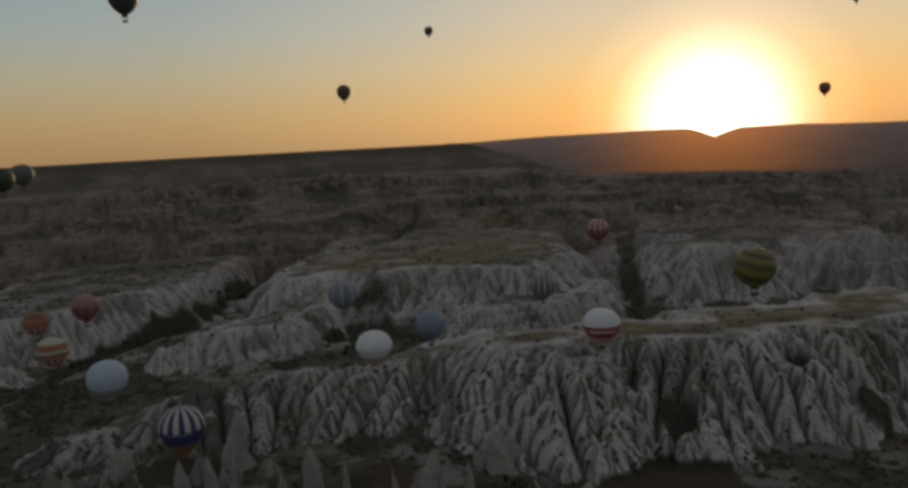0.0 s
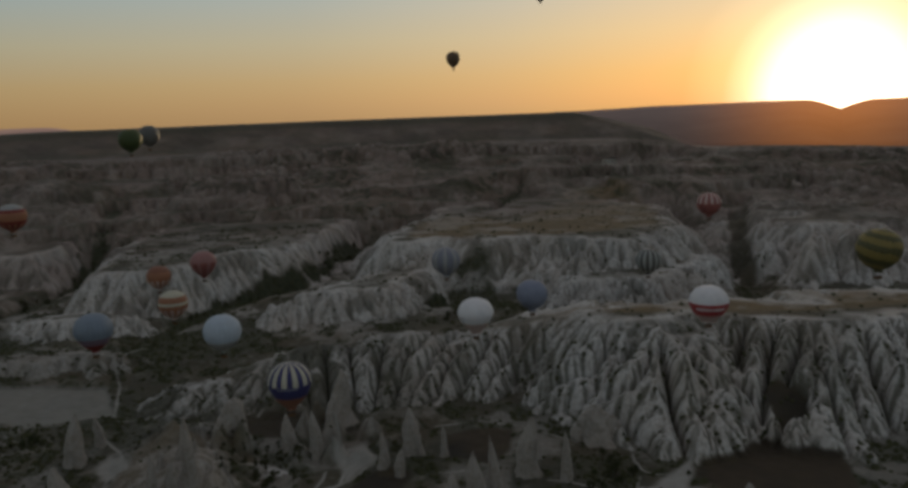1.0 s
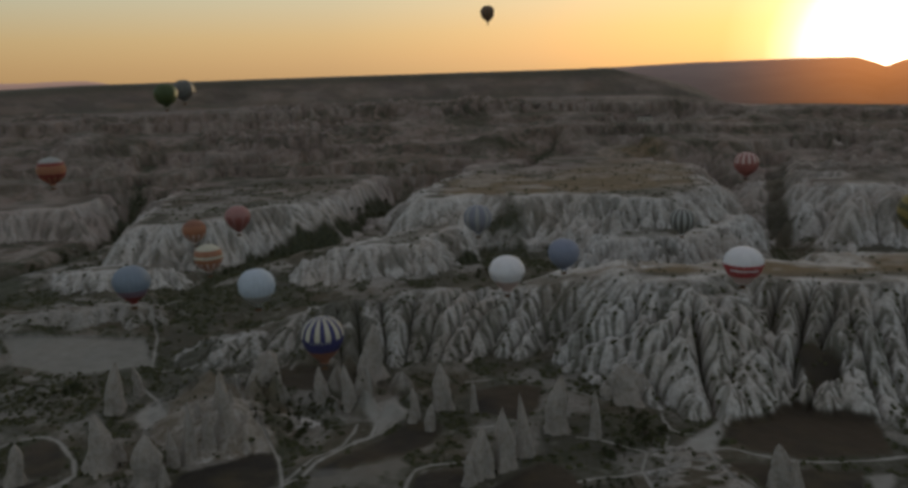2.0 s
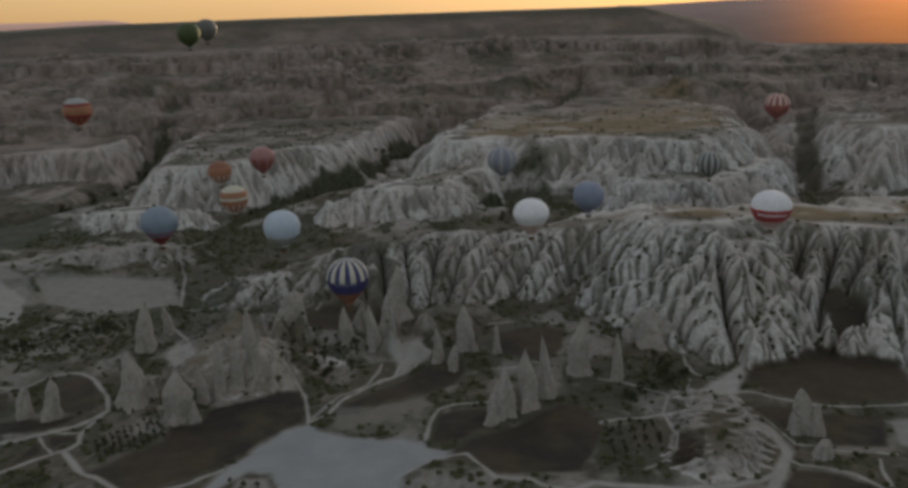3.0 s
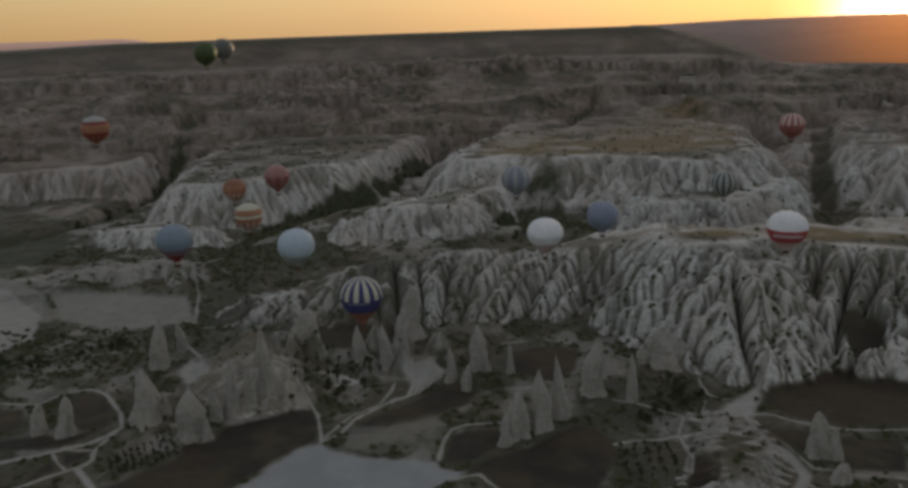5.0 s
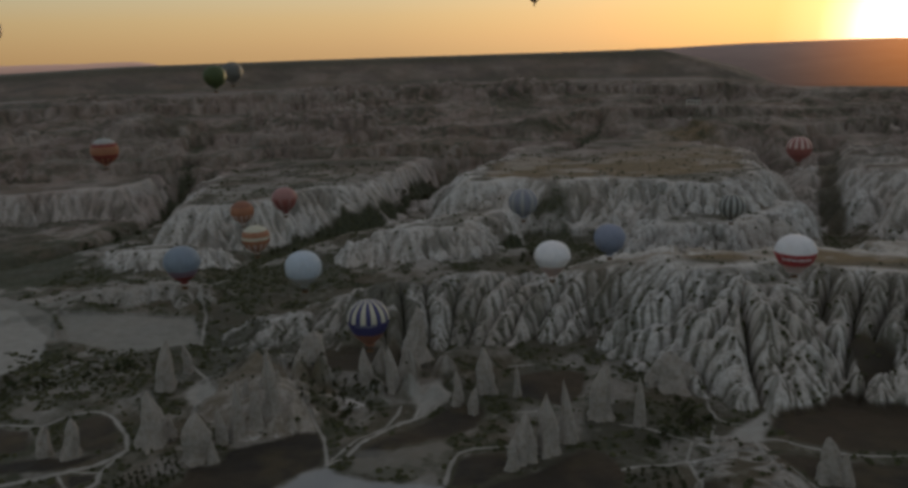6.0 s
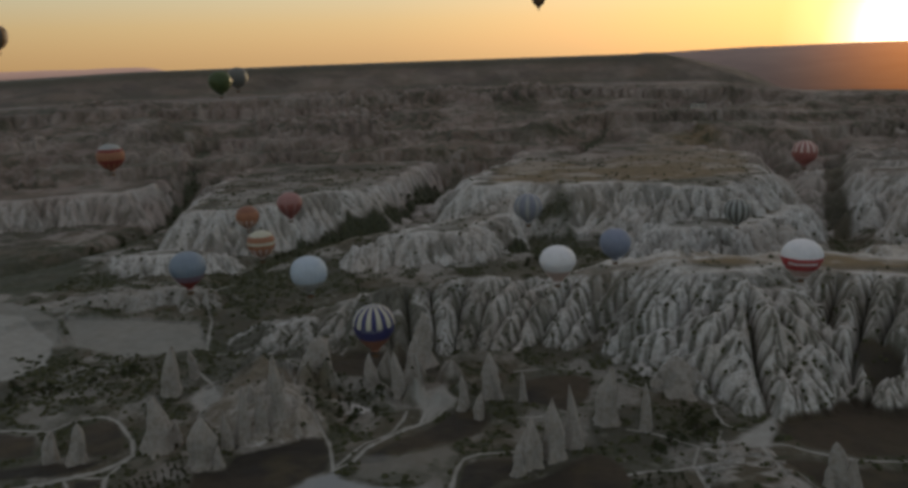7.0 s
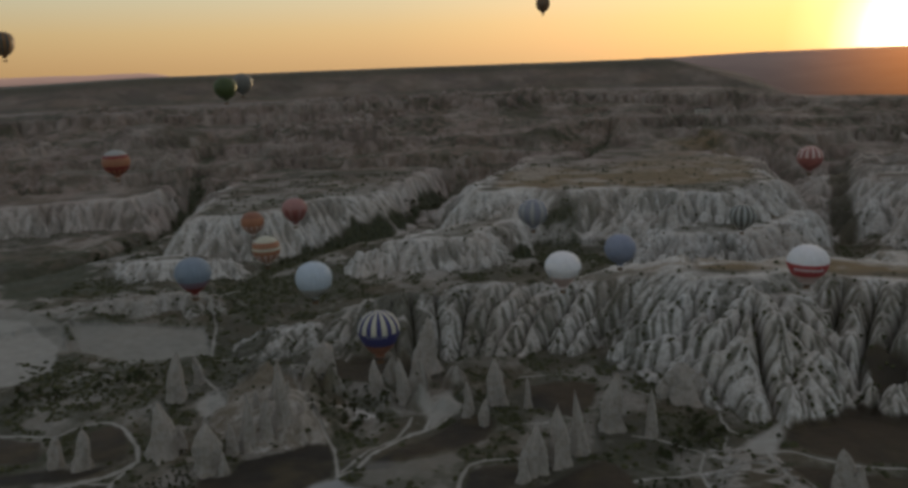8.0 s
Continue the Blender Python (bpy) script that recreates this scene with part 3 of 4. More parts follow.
    z[box_] = np.where(win, z[box_] + (h - z[box_]) * smooth(0, 0.5, u), z[box_])
    ledge = smooth(-0.02, 0.03, u) * (1 - smooth(0.10, 0.2, u))
    bands = 0.22 * smooth(0.45, 0.6, fbm(az[box_] * 2, d[box_] / 30, 3, 3, 75)) * (1 - smooth(0.7, 0.8, u))
    rock[box_] = np.where(win, np.maximum(0.95 * ledge * smooth(0.35, 0.6, n1[box_]), bands), rock[box_])
    rimmed = u + 0.08 * (n1[box_] - 0.5)
    scrub[box_] = np.where(win, np.maximum(0.6 * smooth(0.80, 0.90, rimmed), 0.30 * smooth(0.45, 0.6, n1[box_]) + 0.35 * smooth(0.26, 0.34, rimmed) * (1 - smooth(0.38, 0.46, rimmed))), scrub[box_])
    rock[box_] = np.maximum(rock[box_], 0.55 * smooth(-0.16, -0.06, rimmed) * (1 - smooth(0.02, 0.10, rimmed)))
    rough = smooth(750, 1000, d) * (1 - smooth(1300, 1450, d))
    step = 13.0
    q = (z + 16 * (fbm(x, y, 150, 3, 83) - 0.5)) / step
    part_ = q - np.floor(q)
    banks = rough * smooth(0.35, 0.6, fbm(x, y, 160, 3, 84))
    z = z + banks * step * (smooth(0.55, 0.92, part_) - part_) * 0.8
    rock = np.maximum(rock, 0.8 * banks * smooth(0.5, 0.62, part_) * (1 - smooth(0.9, 0.99, part_)) * smooth(0.3, 0.55, n2))
    rock = np.maximum(rock, rough * smooth(0.42, 0.68, fbm(x, y, 70, 5, 81)) * 0.55)
    scrub = np.maximum(scrub, rough * smooth(0.56, 0.64, fbm(x, y, 34, 4, 82)) * 0.7)
    far_ = np.where((d > 1000) & (d < 1450) & (np.abs(az) < 70))[0]
    off = 70 * (fbm(x[far_], y[far_], 200, 3, 6) - 0.5)
    for start, run, seed, most in ((1268, 34, 301, 0.6), (1085, 28, 302, 0.55)):
        u, crest = scarp(d[far_], az[far_], off, start, run, seed)
        on = smooth(-0.1, 0.15, u) * (1 - smooth(0.85, 1.1, u)) * smooth(0.38, 0.62, fbm(x[far_], y[far_], 75, 3, seed + 8)) * (1 - 0.7 * smooth(4, 12, az[far_]))
        rock[far_] = np.maximum(rock[far_], most * on * (0.35 + 0.65 * crest))
        # clefts between the flutes are coloured darker than their crests
        scrub[far_] = np.maximum(scrub[far_] * (1 - on), 0.8 * on * smooth(0.55, 0.3, crest))
    far_ = np.where(rough > 0.05)[0]
    xx, yy = x[far_], y[far_]
    spires = rough[far_] * (pinnacles(xx, yy, 15, 211, 9) + 0.8 * pinnacles(xx, yy, 8, 216, 5)) * smooth(0.40, 0.58, fbm(xx, yy, 190, 3, 85)) * (1 - 0.75 * smooth(3, 10, az[far_]) * (1 - smooth(20, 24, az[far_])))
    z[far_] += spires
    rock[far_] = np.maximum(rock[far_], 0.8 * smooth(1.5, 6, spires))
    scrub[far_] *= 1 - smooth(2, 6, spires)
    return z, rock, scrub, np.maximum(face, 0.6 * rough) * (1 - calm), n1, n2


def cover_of(x, y, z, n2):
    """Tracks, open lots and ploughed fields on the valley floor."""
    wob = 1.2 * (fbm(x, y, 6, 3, 91) - 0.5)
    tr, fi = np.zeros(x.shape), np.zeros(x.shape)
    low = 1 - smooth(3.0, 4.2, z)
    for half, pts in TRACKS:
        dist, _ = outline(pts, x, y, False)
        tr = np.maximum(tr, (1 - smooth(half * 0.30, half * 1.0, dist + 0.9 * wob)) * (0.95 - 0.4 * n2))
    for pale, pts in LOTS:
        sd, _ = outline(pts, x, y)
        tr = np.maximum(tr, pale * smooth(-2, 2, sd + 2.6 * wob))
    for dark, pts in FIELDS:
        sd, _ = outline(pts, x, y)
        fi = np.maximum(fi, dark * smooth(-1.6, 1.6, sd + 1.8 * wob) * low)
    return tr, fi


# ---- the ground: one sheet, finer where it is near ----
AZ = np.radians(np.concatenate([np.linspace(-180, -50, 40, endpoint=False), np.linspace(-50, -42, 40, endpoint=False),
                                np.linspace(-42, 56, 960, endpoint=False), np.linspace(56, 64, 40, endpoint=False), np.linspace(64, 180, 36, endpoint=False)]))
RAD = np.concatenate([[0.002], np.linspace(20, 195, 14, endpoint=False), np.linspace(195, 350, 340, endpoint=False), np.linspace(350, 520, 180, endpoint=False),
                      np.linspace(520, 900, 210, endpoint=False), np.linspace(900, 1400, 150, endpoint=False), np.linspace(1400, 1900, 55, endpoint=False), np.linspace(1900, 4950, 110)])
gx, gy = np.outer(RAD, np.sin(AZ)), np.outer(RAD, np.cos(AZ))
gz, g_rock, g_scrub, g_face, g_n1, g_n2 = (a.reshape(gx.shape) for a in large_forms(gx.ravel(), gy.ravel()))
# slope of the large forms, in plan
zr = np.gradient(gz, RAD, axis=0)
za = np.gradient(gz, AZ, axis=1) / RAD[:, None]
for _ in range(3):
    zr[1:-1], za[1:-1] = (zr[:-2] + 2 * zr[1:-1] + zr[2:]) / 4, (za[:-2] + 2 * za[1:-1] + za[2:]) / 4
    zr[:, 1:-1], za[:, 1:-1] = (zr[:, :-2] + 2 * zr[:, 1:-1] + zr[:, 2:]) / 4, (za[:, :-2] + 2 * za[:, 1:-1] + za[:, 2:]) / 4
sin_, cos_ = np.sin(AZ)[None], np.cos(AZ)[None]
g_sx, g_sy = zr * sin_ + za * cos_, zr * cos_ - za * sin_
steep = np.hypot(g_sx, g_sy)
# brown hollows in the face of the near ridge: centre, half widths, and where their floors run out
HOLLOWS = ((188, 359, 13.5, 19, 338), (276, 380, 15, 19, 350), (292, 347, 9, 15, 322))
dent, floor_ = np.zeros(gx.shape), np.zeros(gx.shape)
for hx, hy, wx, wy, out_ in HOLLOWS:
    d_ = np.exp(-(((gx - hx + 7 * (g_n2 - 0.5)) / wx) ** 2 + ((gy - hy) / wy) ** 2) * 1.6)
    d_ = np.where(RAD[:, None] < 520, smooth(0.35, 0.55, d_), 0)
    floor_ = np.where(d_ > dent, np.clip(1.5 + 0.58 * (gy - out_ + 0.10 * np.abs(gx - hx)), 0, 38), floor_)
    dent = np.maximum(dent, d_)
# water cuts branching gullies where the land is steep
for r0, r1, octaves, seed in ((190, 540, ((9.0, 1.6), (4.6, 0.9), (2.6, 0.35)), 401), (540, 900, ((15, 2.2), (7.5, 1.5), (4.2, 0.6)), 402), (900, 1900, ((26, 6.0), (13, 4.0), (6.8, 2.0)), 403)):
    at_ = np.where((RAD[:, None] >= r0) & (RAD[:, None] < r1) & (steep > 0.06) & (np.abs(AZ)[None] < 1.2))
    turn = 2.2 * (fbm(gx[at_], gy[at_], octaves[0][0] * 4.5, 2, seed + 20) - 0.5)
    ct, st = np.cos(turn), np.sin(turn)
    wide = octaves[0][0]
    wx = gx[at_] + 0.45 * wide * (fbm(gx[at_], gy[at_], wide * 0.9, 3, seed + 60) - 0.5)
    wy = gy[at_] + 0.45 * wide * (fbm(gx[at_], gy[at_], wide * 0.9, 3, seed + 65) - 0.5)
    dh, form = gullies(wx, wy, g_sx[at_] * ct - g_sy[at_] * st, g_sx[at_] * st + g_sy[at_] * ct, octaves, seed)
    dh *= 0.2 + 1.5 * fbm(gx[at_], gy[at_], wide * 1.5, 3, seed + 30)
    amt = smooth(0.08, 0.55, steep[at_]) * (0.25 + 0.75 * g_face[at_]) * (1 - 0.9 * dent[at_])
    fins, _ = outline(APRON, gx[at_], gy[at_])
    gz[at_] += dh * amt * (1 + 1.3 * smooth(-20, 0, fins))
    if r0 < 500:  # knobs and small cones between the fins
        knob = 0.25 * pinnacles(gx[at_], gy[at_], 15.0, 436, 8.0) + 0.2 * pinnacles(gx[at_], gy[at_], 9.0, 431, 4.5)
        gz[at_] += knob * g_face[at_] * smooth(0.2, 0.6, steep[at_]) * (1 - dent[at_])
    # gully floors get a dark colour, part scrub and part painted shade
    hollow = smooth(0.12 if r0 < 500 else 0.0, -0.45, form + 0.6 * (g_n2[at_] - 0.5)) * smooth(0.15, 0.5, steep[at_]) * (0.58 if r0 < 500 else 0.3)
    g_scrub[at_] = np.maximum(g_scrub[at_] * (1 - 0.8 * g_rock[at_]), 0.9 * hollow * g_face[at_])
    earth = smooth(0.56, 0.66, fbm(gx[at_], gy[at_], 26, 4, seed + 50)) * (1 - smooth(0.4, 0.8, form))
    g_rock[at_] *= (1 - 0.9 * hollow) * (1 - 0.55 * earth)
gx, gy, gz, g_rock, g_scrub, g_n2 = gx.ravel(), gy.ravel(), gz.ravel(), g_rock.ravel(), g_scrub.ravel(), g_n2.ravel()
g_d = np.hypot(gx, gy)
dent = dent.ravel()
gz = gz + dent * (floor_.ravel() - gz)
gz = np.maximum(gz, np.where(g_d > 1900, np.maximum(far_ridge(gx, gy), far_hills(gx, gy)), -1e9))
g_track, g_field = np.zeros(gx.shape), np.zeros(gx.shape)
at_ = np.where((g_d < 600) & (np.abs(gx) < 360))[0]
g_track[at_], fi = cover_of(gx[at_], gy[at_], gz[at_], g_n2[at_])
g_field[at_] = np.maximum(fi, 0.0) * (1 - smooth(0.3, 0.6, g_track[at_]))
gz = np.where((g_field + g_track > 0.4) & (gz < 8), gz * 0.75, gz)
keep = (1 - np.maximum(smooth(0, 0.6, g_track), g_field)) * (1 - dent)
at_ = np.where(g_d < 330)[0]
sd, _ = outline(LOTS[0][1], gx[at_], gy[at_])
ggravel = np.zeros(gx.shape)
ggravel[at_] = smooth(-3, 3, sd)
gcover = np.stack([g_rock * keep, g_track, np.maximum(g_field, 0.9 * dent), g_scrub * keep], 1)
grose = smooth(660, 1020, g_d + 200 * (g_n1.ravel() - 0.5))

gochre = np.zeros(gx.shape)
for pts in OCHRE:
    at_ = np.where((g_d > 360) & (g_d < 1100))[0]
    sd, _ = outline(pts, gx[at_], gy[at_])
    gochre[at_] = np.maximum(gochre[at_], smooth(-8, 8, sd + 16 * (g_n1.ravel()[at_] - 0.5)))
at_ = np.where((g_d < 420) & (np.abs(gx + 95) < 50))[0]
sd, _ = outline(MASS, gx[at_], gy[at_])
gochre[at_] = np.maximum(gochre[at_], 0.5 * smooth(-22, -14, sd))
gochre = np.maximum(gochre, 0.1 * dent)


def on_ground(x, y, values=None):
    """Height of the finished ground (or another value of it) at plan places."""
    v = (gz if values is None else values).reshape(len(RAD), len(AZ))
    r, a = np.hypot(x, y), np.arctan2(x, y)
    i = np.clip(np.searchsorted(RAD, r) - 1, 0, len(RAD) - 2)
    j = np.clip(np.searchsorted(AZ, a) - 1, 0, len(AZ) - 2)
    u, w = np.clip((r - RAD[i]) / (RAD[i + 1] - RAD[i]), 0, 1), np.clip((a - AZ[j]) / (AZ[j + 1] - AZ[j]), 0, 1)
    return (v[i, j] * (1 - w) + v[i, j + 1] * w) * (1 - u) + (v[i + 1, j] * (1 - w) + v[i + 1, j + 1] * w) * u


def height(x, y):
    return float(on_ground(np.array([float(x)]), np.array([float(y)]))[0])


nr, na = len(RAD), len(AZ)
i0 = (np.arange(nr - 1)[:, None] * na + np.arange(na)[None, :]).ravel()
i1 = (np.arange(nr - 1)[:, None] * na + (np.arange(na)[None, :] + 1) % na).ravel()
QUADS = np.stack([i0, i0 + na, i1 + na, i1], 1)[:, ::-1]
CO = np.stack([gx, gy, gz], 1)


def sheet(name, faces, label, category, material=None):
    used, idx = np.unique(faces, return_inverse=True)
    me = bpy.data.meshes.new(name)
    me.vertices.add(len(used))
    me.vertices.foreach_set("co", CO[used].astype(np.float32).ravel())
    me.loops.add(faces.size)
    me.loops.foreach_set("vertex_index", idx.astype(np.int32).ravel())
    me.polygons.add(len(faces))
    me.polygons.foreach_set("loop_start", np.arange(0, faces.size, 4, dtype=np.int32))
    me.polygons.foreach_set("use_smooth", np.ones(len(faces), bool))
    me.update(calc_edges=True)
    a = me.attributes.new("cover", "FLOAT_COLOR", "POINT")
    a.data.foreach_set("color", gcover[used].astype(np.float32).ravel())
    b = me.attributes.new("rose", "FLOAT", "POINT")
    b.data.foreach_set("value", grose[used].astype(np.float32))
    c = me.attributes.new("ochre", "FLOAT", "POINT")
    c.data.foreach_set("value", gochre[used].astype(np.float32))
    g = me.attributes.new("gravel", "FLOAT", "POINT")
    g.data.foreach_set("value", ggravel[used].astype(np.float32))
    me.materials.append(material or GROUND)
    return tagged(new(name, me), label, category, kind="structure")


fc = gcover[QUADS].mean(1)
is_track = fc[:, 1] > 0.33
is_field = (fc[:, 2] > 0.5) & ~is_track & (dent[QUADS].max(1) < 0.3)
is_far = np.hypot(gx, gy)[QUADS].max(1) > 2150
is_land = ~is_track & ~is_field & ~is_far
qx, qy = gx[QUADS].mean(1), gy[QUADS].mean(1)
for name, edge, reach, label, kind_of in (
        ("ridge", RIDGE, 19, "long pale tuff ridge with fluted fins and gullies", "ridge"),
        ("rock_outcrop", MASS, 19, "sloping sandy tuff outcrop beside a ploughed field", "rock outcrop"),
        ("mound", MOUND, 18, "smooth brown earth mound behind the tuff outcrop", "mound"),
        ("knoll", KNOLL, 16, "low pale knoll crossed by dirt tracks", "knoll"),
        ("low_ridge", NOSE, 22, "low fluted tuff spur before the white cliffs", "ridge"),
        ("cliff_apron", APRON, 22, "fluted grey tuff fins at the foot of a white cliff", "cliff"),
        ("rock_tongue", TONGUE, 14, "low white tuff tongue with a ribbed face", "rock outcrop"),
        ("white_cliff", WHITE, 28, "white fluted tuff cliff under a scrubby tableland", "cliff"),
        ("middle_cliff", MIDDLE, 21, "grey-white fluted cliff below a flat tableland", "cliff"),
        ("left_cliff", LEFT, 21, "pale fluted cliff beyond a dark ravine", "cliff"),
        ("right_cliff", RIGHT, 30, "pale fluted cliff beside a deep gully", "cliff")):
    near_ = np.where(is_land & (qy < 1080) & (np.abs(qx) < 720))[0]
    sd, _ = outline(edge, qx[near_], qy[near_])
    mine = near_[sd > -reach]
    is_land[mine] = False
    sheet(name, QUADS[mine], label, kind_of)
_, up = mesa(qx, qy)
is_mesa = is_land & (up > 0.05) & (np.degrees(np.arctan2(qx, qy)) > -75) & (np.hypot(qx, qy) > 1200)
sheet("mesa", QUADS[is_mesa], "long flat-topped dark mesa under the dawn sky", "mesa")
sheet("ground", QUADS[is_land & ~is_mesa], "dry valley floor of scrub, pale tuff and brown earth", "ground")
sheet("road", QUADS[is_track], "pale dusty dirt tracks and open gravel ground", "dirt road")
sheet("ploughed_ground", QUADS[is_field], "dark brown ploughed fields on the valley floor", "field")
sheet("backdrop", QUADS[is_far], "mauve ridge and far hills on the horizon, with painted haze glow", "distant hills", HAZE_GLOW_HILLS)


# ---- building blocks ----
def part(name, bm, material, parent, label="", smooth_=True):
    me = bpy.data.meshes.new(name)
    bm.to_mesh(me)
    bm.free()
    for m in (material if isinstance(material, list) else [material]):
        me.materials.append(m)
    if smooth_:
        me.polygons.foreach_set("use_smooth", np.ones(len(me.polygons), bool))
    ob = new(name, me)
    ob.parent = parent
    if label:
        ob["label"] = label
    return ob


def lathe(rings, seg, bm=None, scallop=0.0, gores=24):
    """A turned skin through (radius, height) rings."""
    bm = bm or bmesh.new()
    rows = []
    for r, z in rings:
        row = []
        for i in range(seg):
            a = 2 * math.pi * i / seg
            rr = r * (1 + scallop * (abs(math.sin(a * gores / 2)) - 0.6))
            row.append(bm.verts.new((rr * math.cos(a), rr * math.sin(a), z)))
        rows.append(row)
    for lo, hi in zip(rows, rows[1:]):
        for i in range(seg):
            bm.faces.new((lo[i], lo[(i + 1) % seg], hi[(i + 1) % seg], hi[i]))
    return bm


def tube(a, b, r, bm, sides=6):
    a, b = Vector(a), Vector(b)
    q = (b - a).to_track_quat("Z", "Y")
    ends = []
    for p in (a, b):
        ends.append([bm.verts.new(p + q @ Vector((r * math.cos(2 * math.pi * i / sides), r * math.sin(2 * math.pi * i / sides), 0))) for i in range(sides)])
    for i in range(sides):
        bm.faces.new((ends[0][i], ends[0][(i + 1) % sides], ends[1][(i + 1) % sides], ends[1][i]))


def box(bm, cx, cy, cz, sx, sy, sz):
    m = Matrix.Translation((cx, cy, cz)) @ Matrix.Diagonal((sx, sy, sz, 1))
    bmesh.ops.create_cube(bm, size=1, matrix=m)


# ---- hot-air balloons ----
WICKER = plain("wicker", (0.16, 0.09, 0.045), 0.85, scale=9)
LEATHER = plain("leather_trim", (0.06, 0.04, 0.03), 0.6)
STEEL = plain("burner_steel", (0.5, 0.5, 0.5), 0.35, 1.0)
ROPE = plain("rope", (0.05, 0.05, 0.05), 0.8)


def profile(u, drop=1.08, taper=0.0):
    """Radius and height of a balloon skin of unit diameter, from the mouth (0) to the crown (1). drop: how far the lower half hangs."""
    a = math.pi * u
    z, r = -0.5 * math.cos(a), 0.5 * math.sin(a) ** 0.86
    if z < 0:
        q = -z / 0.5
        bulb = 0.5 * max(0.0, 1 - q ** 2.1) ** (0.62 + 0.3 * (drop - 1))
        cone = 0.5 * (1 - 0.85 * q ** 1.25)
        return max(bulb * (1 - taper) + cone * taper, 0.10), z * drop
    return r, z * 0.88


def balloon(place, dia, bands, label, gores=24, turn=0.0, bars=None, mouth=0.10, drop=1.08, spiral=False, taper=0.0):
    """bands: (up to which height, materials that repeat from gore to gore, name)."""
    root = new("hot_air_balloon")
    us = [mouth + (1 - mouth) * i / 40 for i in range(41)]
    rings = [(r * dia, z * dia) for r, z in (profile(u, drop, taper) for u in us)]
    rings[-1] = (0.01, rings[-1][1])
    low, high = rings[0][1], rings[-1][1]
    start = 0
    for upto, mats, name in bands:
        stop = max(i for i, (r, z) in enumerate(rings) if (z - low) / (high - low) <= upto + 1e-6)
        seg = gores * 4
        bm = lathe(rings[start:stop + 1], seg, scallop=0.02, gores=gores)
        ob = part(name, bm, list(mats), root)
        if len(mats) > 1:
            idx = [int(((i % seg) // 4 + 1.25 * (i // seg)) // 6) % 2 if spiral else ((i % seg) // 4) % len(mats) for i in range(len(ob.data.polygons))]
            ob.data.polygons.foreach_set("material_index", idx)
        start = stop
    r0 = rings[0][0]
    # scoop at the mouth
    part("scoop", lathe([(r0 * 0.92, low - 0.06 * dia), (r0, low)], gores * 2), bands[0][1][0], root)
    # basket, burner and lines
    bz = low - 0.16 * dia
    s = dia / 17.0
    bm = bmesh.new()
    for sx, sy, px, py in ((2.6, 0.12, 0, 0.74), (2.6, 0.12, 0, -0.74), (0.12, 1.36, 1.24, 0), (0.12, 1.36, -1.24, 0)):
        box(bm, px * s, py * s, bz - 0.55 * s, sx * s, sy * s, 1.1 * s)
    box(bm, 0, 0, bz - 1.08 * s, 2.3 * s, 1.3 * s, 0.1 * s)
    basket = part("basket", bm, WICKER, root, smooth_=False)
    bm = bmesh.new()
    for py in (0.74, -0.74):
        tube((-1.3 * s, py * s, bz), (1.3 * s, py * s, bz), 0.09 * s, bm)
    for px in (1.24, -1.24):
        tube((px * s, -0.74 * s, bz), (px * s, 0.74 * s, bz), 0.09 * s, bm)
    part("padded_rim", bm, LEATHER, basket)
    bm = bmesh.new()
    for px in (-0.4, 0.4):
        tube((px * s, 0, bz + 1.3 * s), (px * s, 0, bz + 2.0 * s), 0.16 * s, bm, 8)
    tube((-0.9 * s, 0, bz + 1.3 * s), (0.9 * s, 0, bz + 1.3 * s), 0.06 * s, bm)
    part("burner", bm, STEEL, root)
    for i in range(8):
        bm = bmesh.new()
        a = 2 * math.pi * (i + 0.5) / 8
        px = 1.2 * s if math.cos(a) > 0 else -1.2 * s
        py = 0.7 * s if math.sin(a) > 0 else -0.7 * s
        tube((px, py, bz), (r0 * math.cos(a), r0 * math.sin(a), low), 0.035 * s, bm, 4)
        part("suspension_line", bm, ROPE, root)
    if bars:
        mat, zs = bars
        for hz, n, w, hgt, a0 in zs:
            for i in range(n):
                aa = a0 + (i - (n - 1) / 2) * w * 1.45
                bm = bmesh.new()
                grid = []
                for zi in range(3):
                    zz = (hz + hgt * (zi - 1)) * dia
                    u = min(range(41), key=lambda q: abs(rings[q][1] - zz))
                    rr = rings[u][0] * 1.02
                    for k in range(3):
                        ang = aa + w * (k - 1) / 2
                        grid.append(bm.verts.new((rr * math.cos(ang), rr * math.sin(ang), zz)))
                for zi in range(2):
                    for k in range(2):
                        bm.faces.new((grid[zi * 3 + k], grid[zi * 3 + k + 1], grid[zi * 3 + k + 4], grid[zi * 3 + k + 3]))
                part("lettering_bar", bm, mat, root)
    root.matrix_world = pose(*place, 0, 0, turn)
    return tagged(root, label, "hot-air balloon", "hot-air balloons over the valley")


F_WHITE = fabric("white_cloth", (0.72, 0.72, 0.75))
F_PALE = fabric("pale_blue_cloth", (0.44, 0.51, 0.59))
F_BLUE = fabric("steel_blue_cloth", (0.225, 0.255, 0.34))
F_TEAL = fabric("grey_blue_cloth", (0.205, 0.255, 0.32))
F_PLUM = fabric("plum_cloth", (0.20, 0.14, 0.19))
F_NAVY = fabric("navy_cloth", (0.045, 0.045, 0.14))
F_CREAM = fabric("cream_cloth", (0.50, 0.48, 0.38))
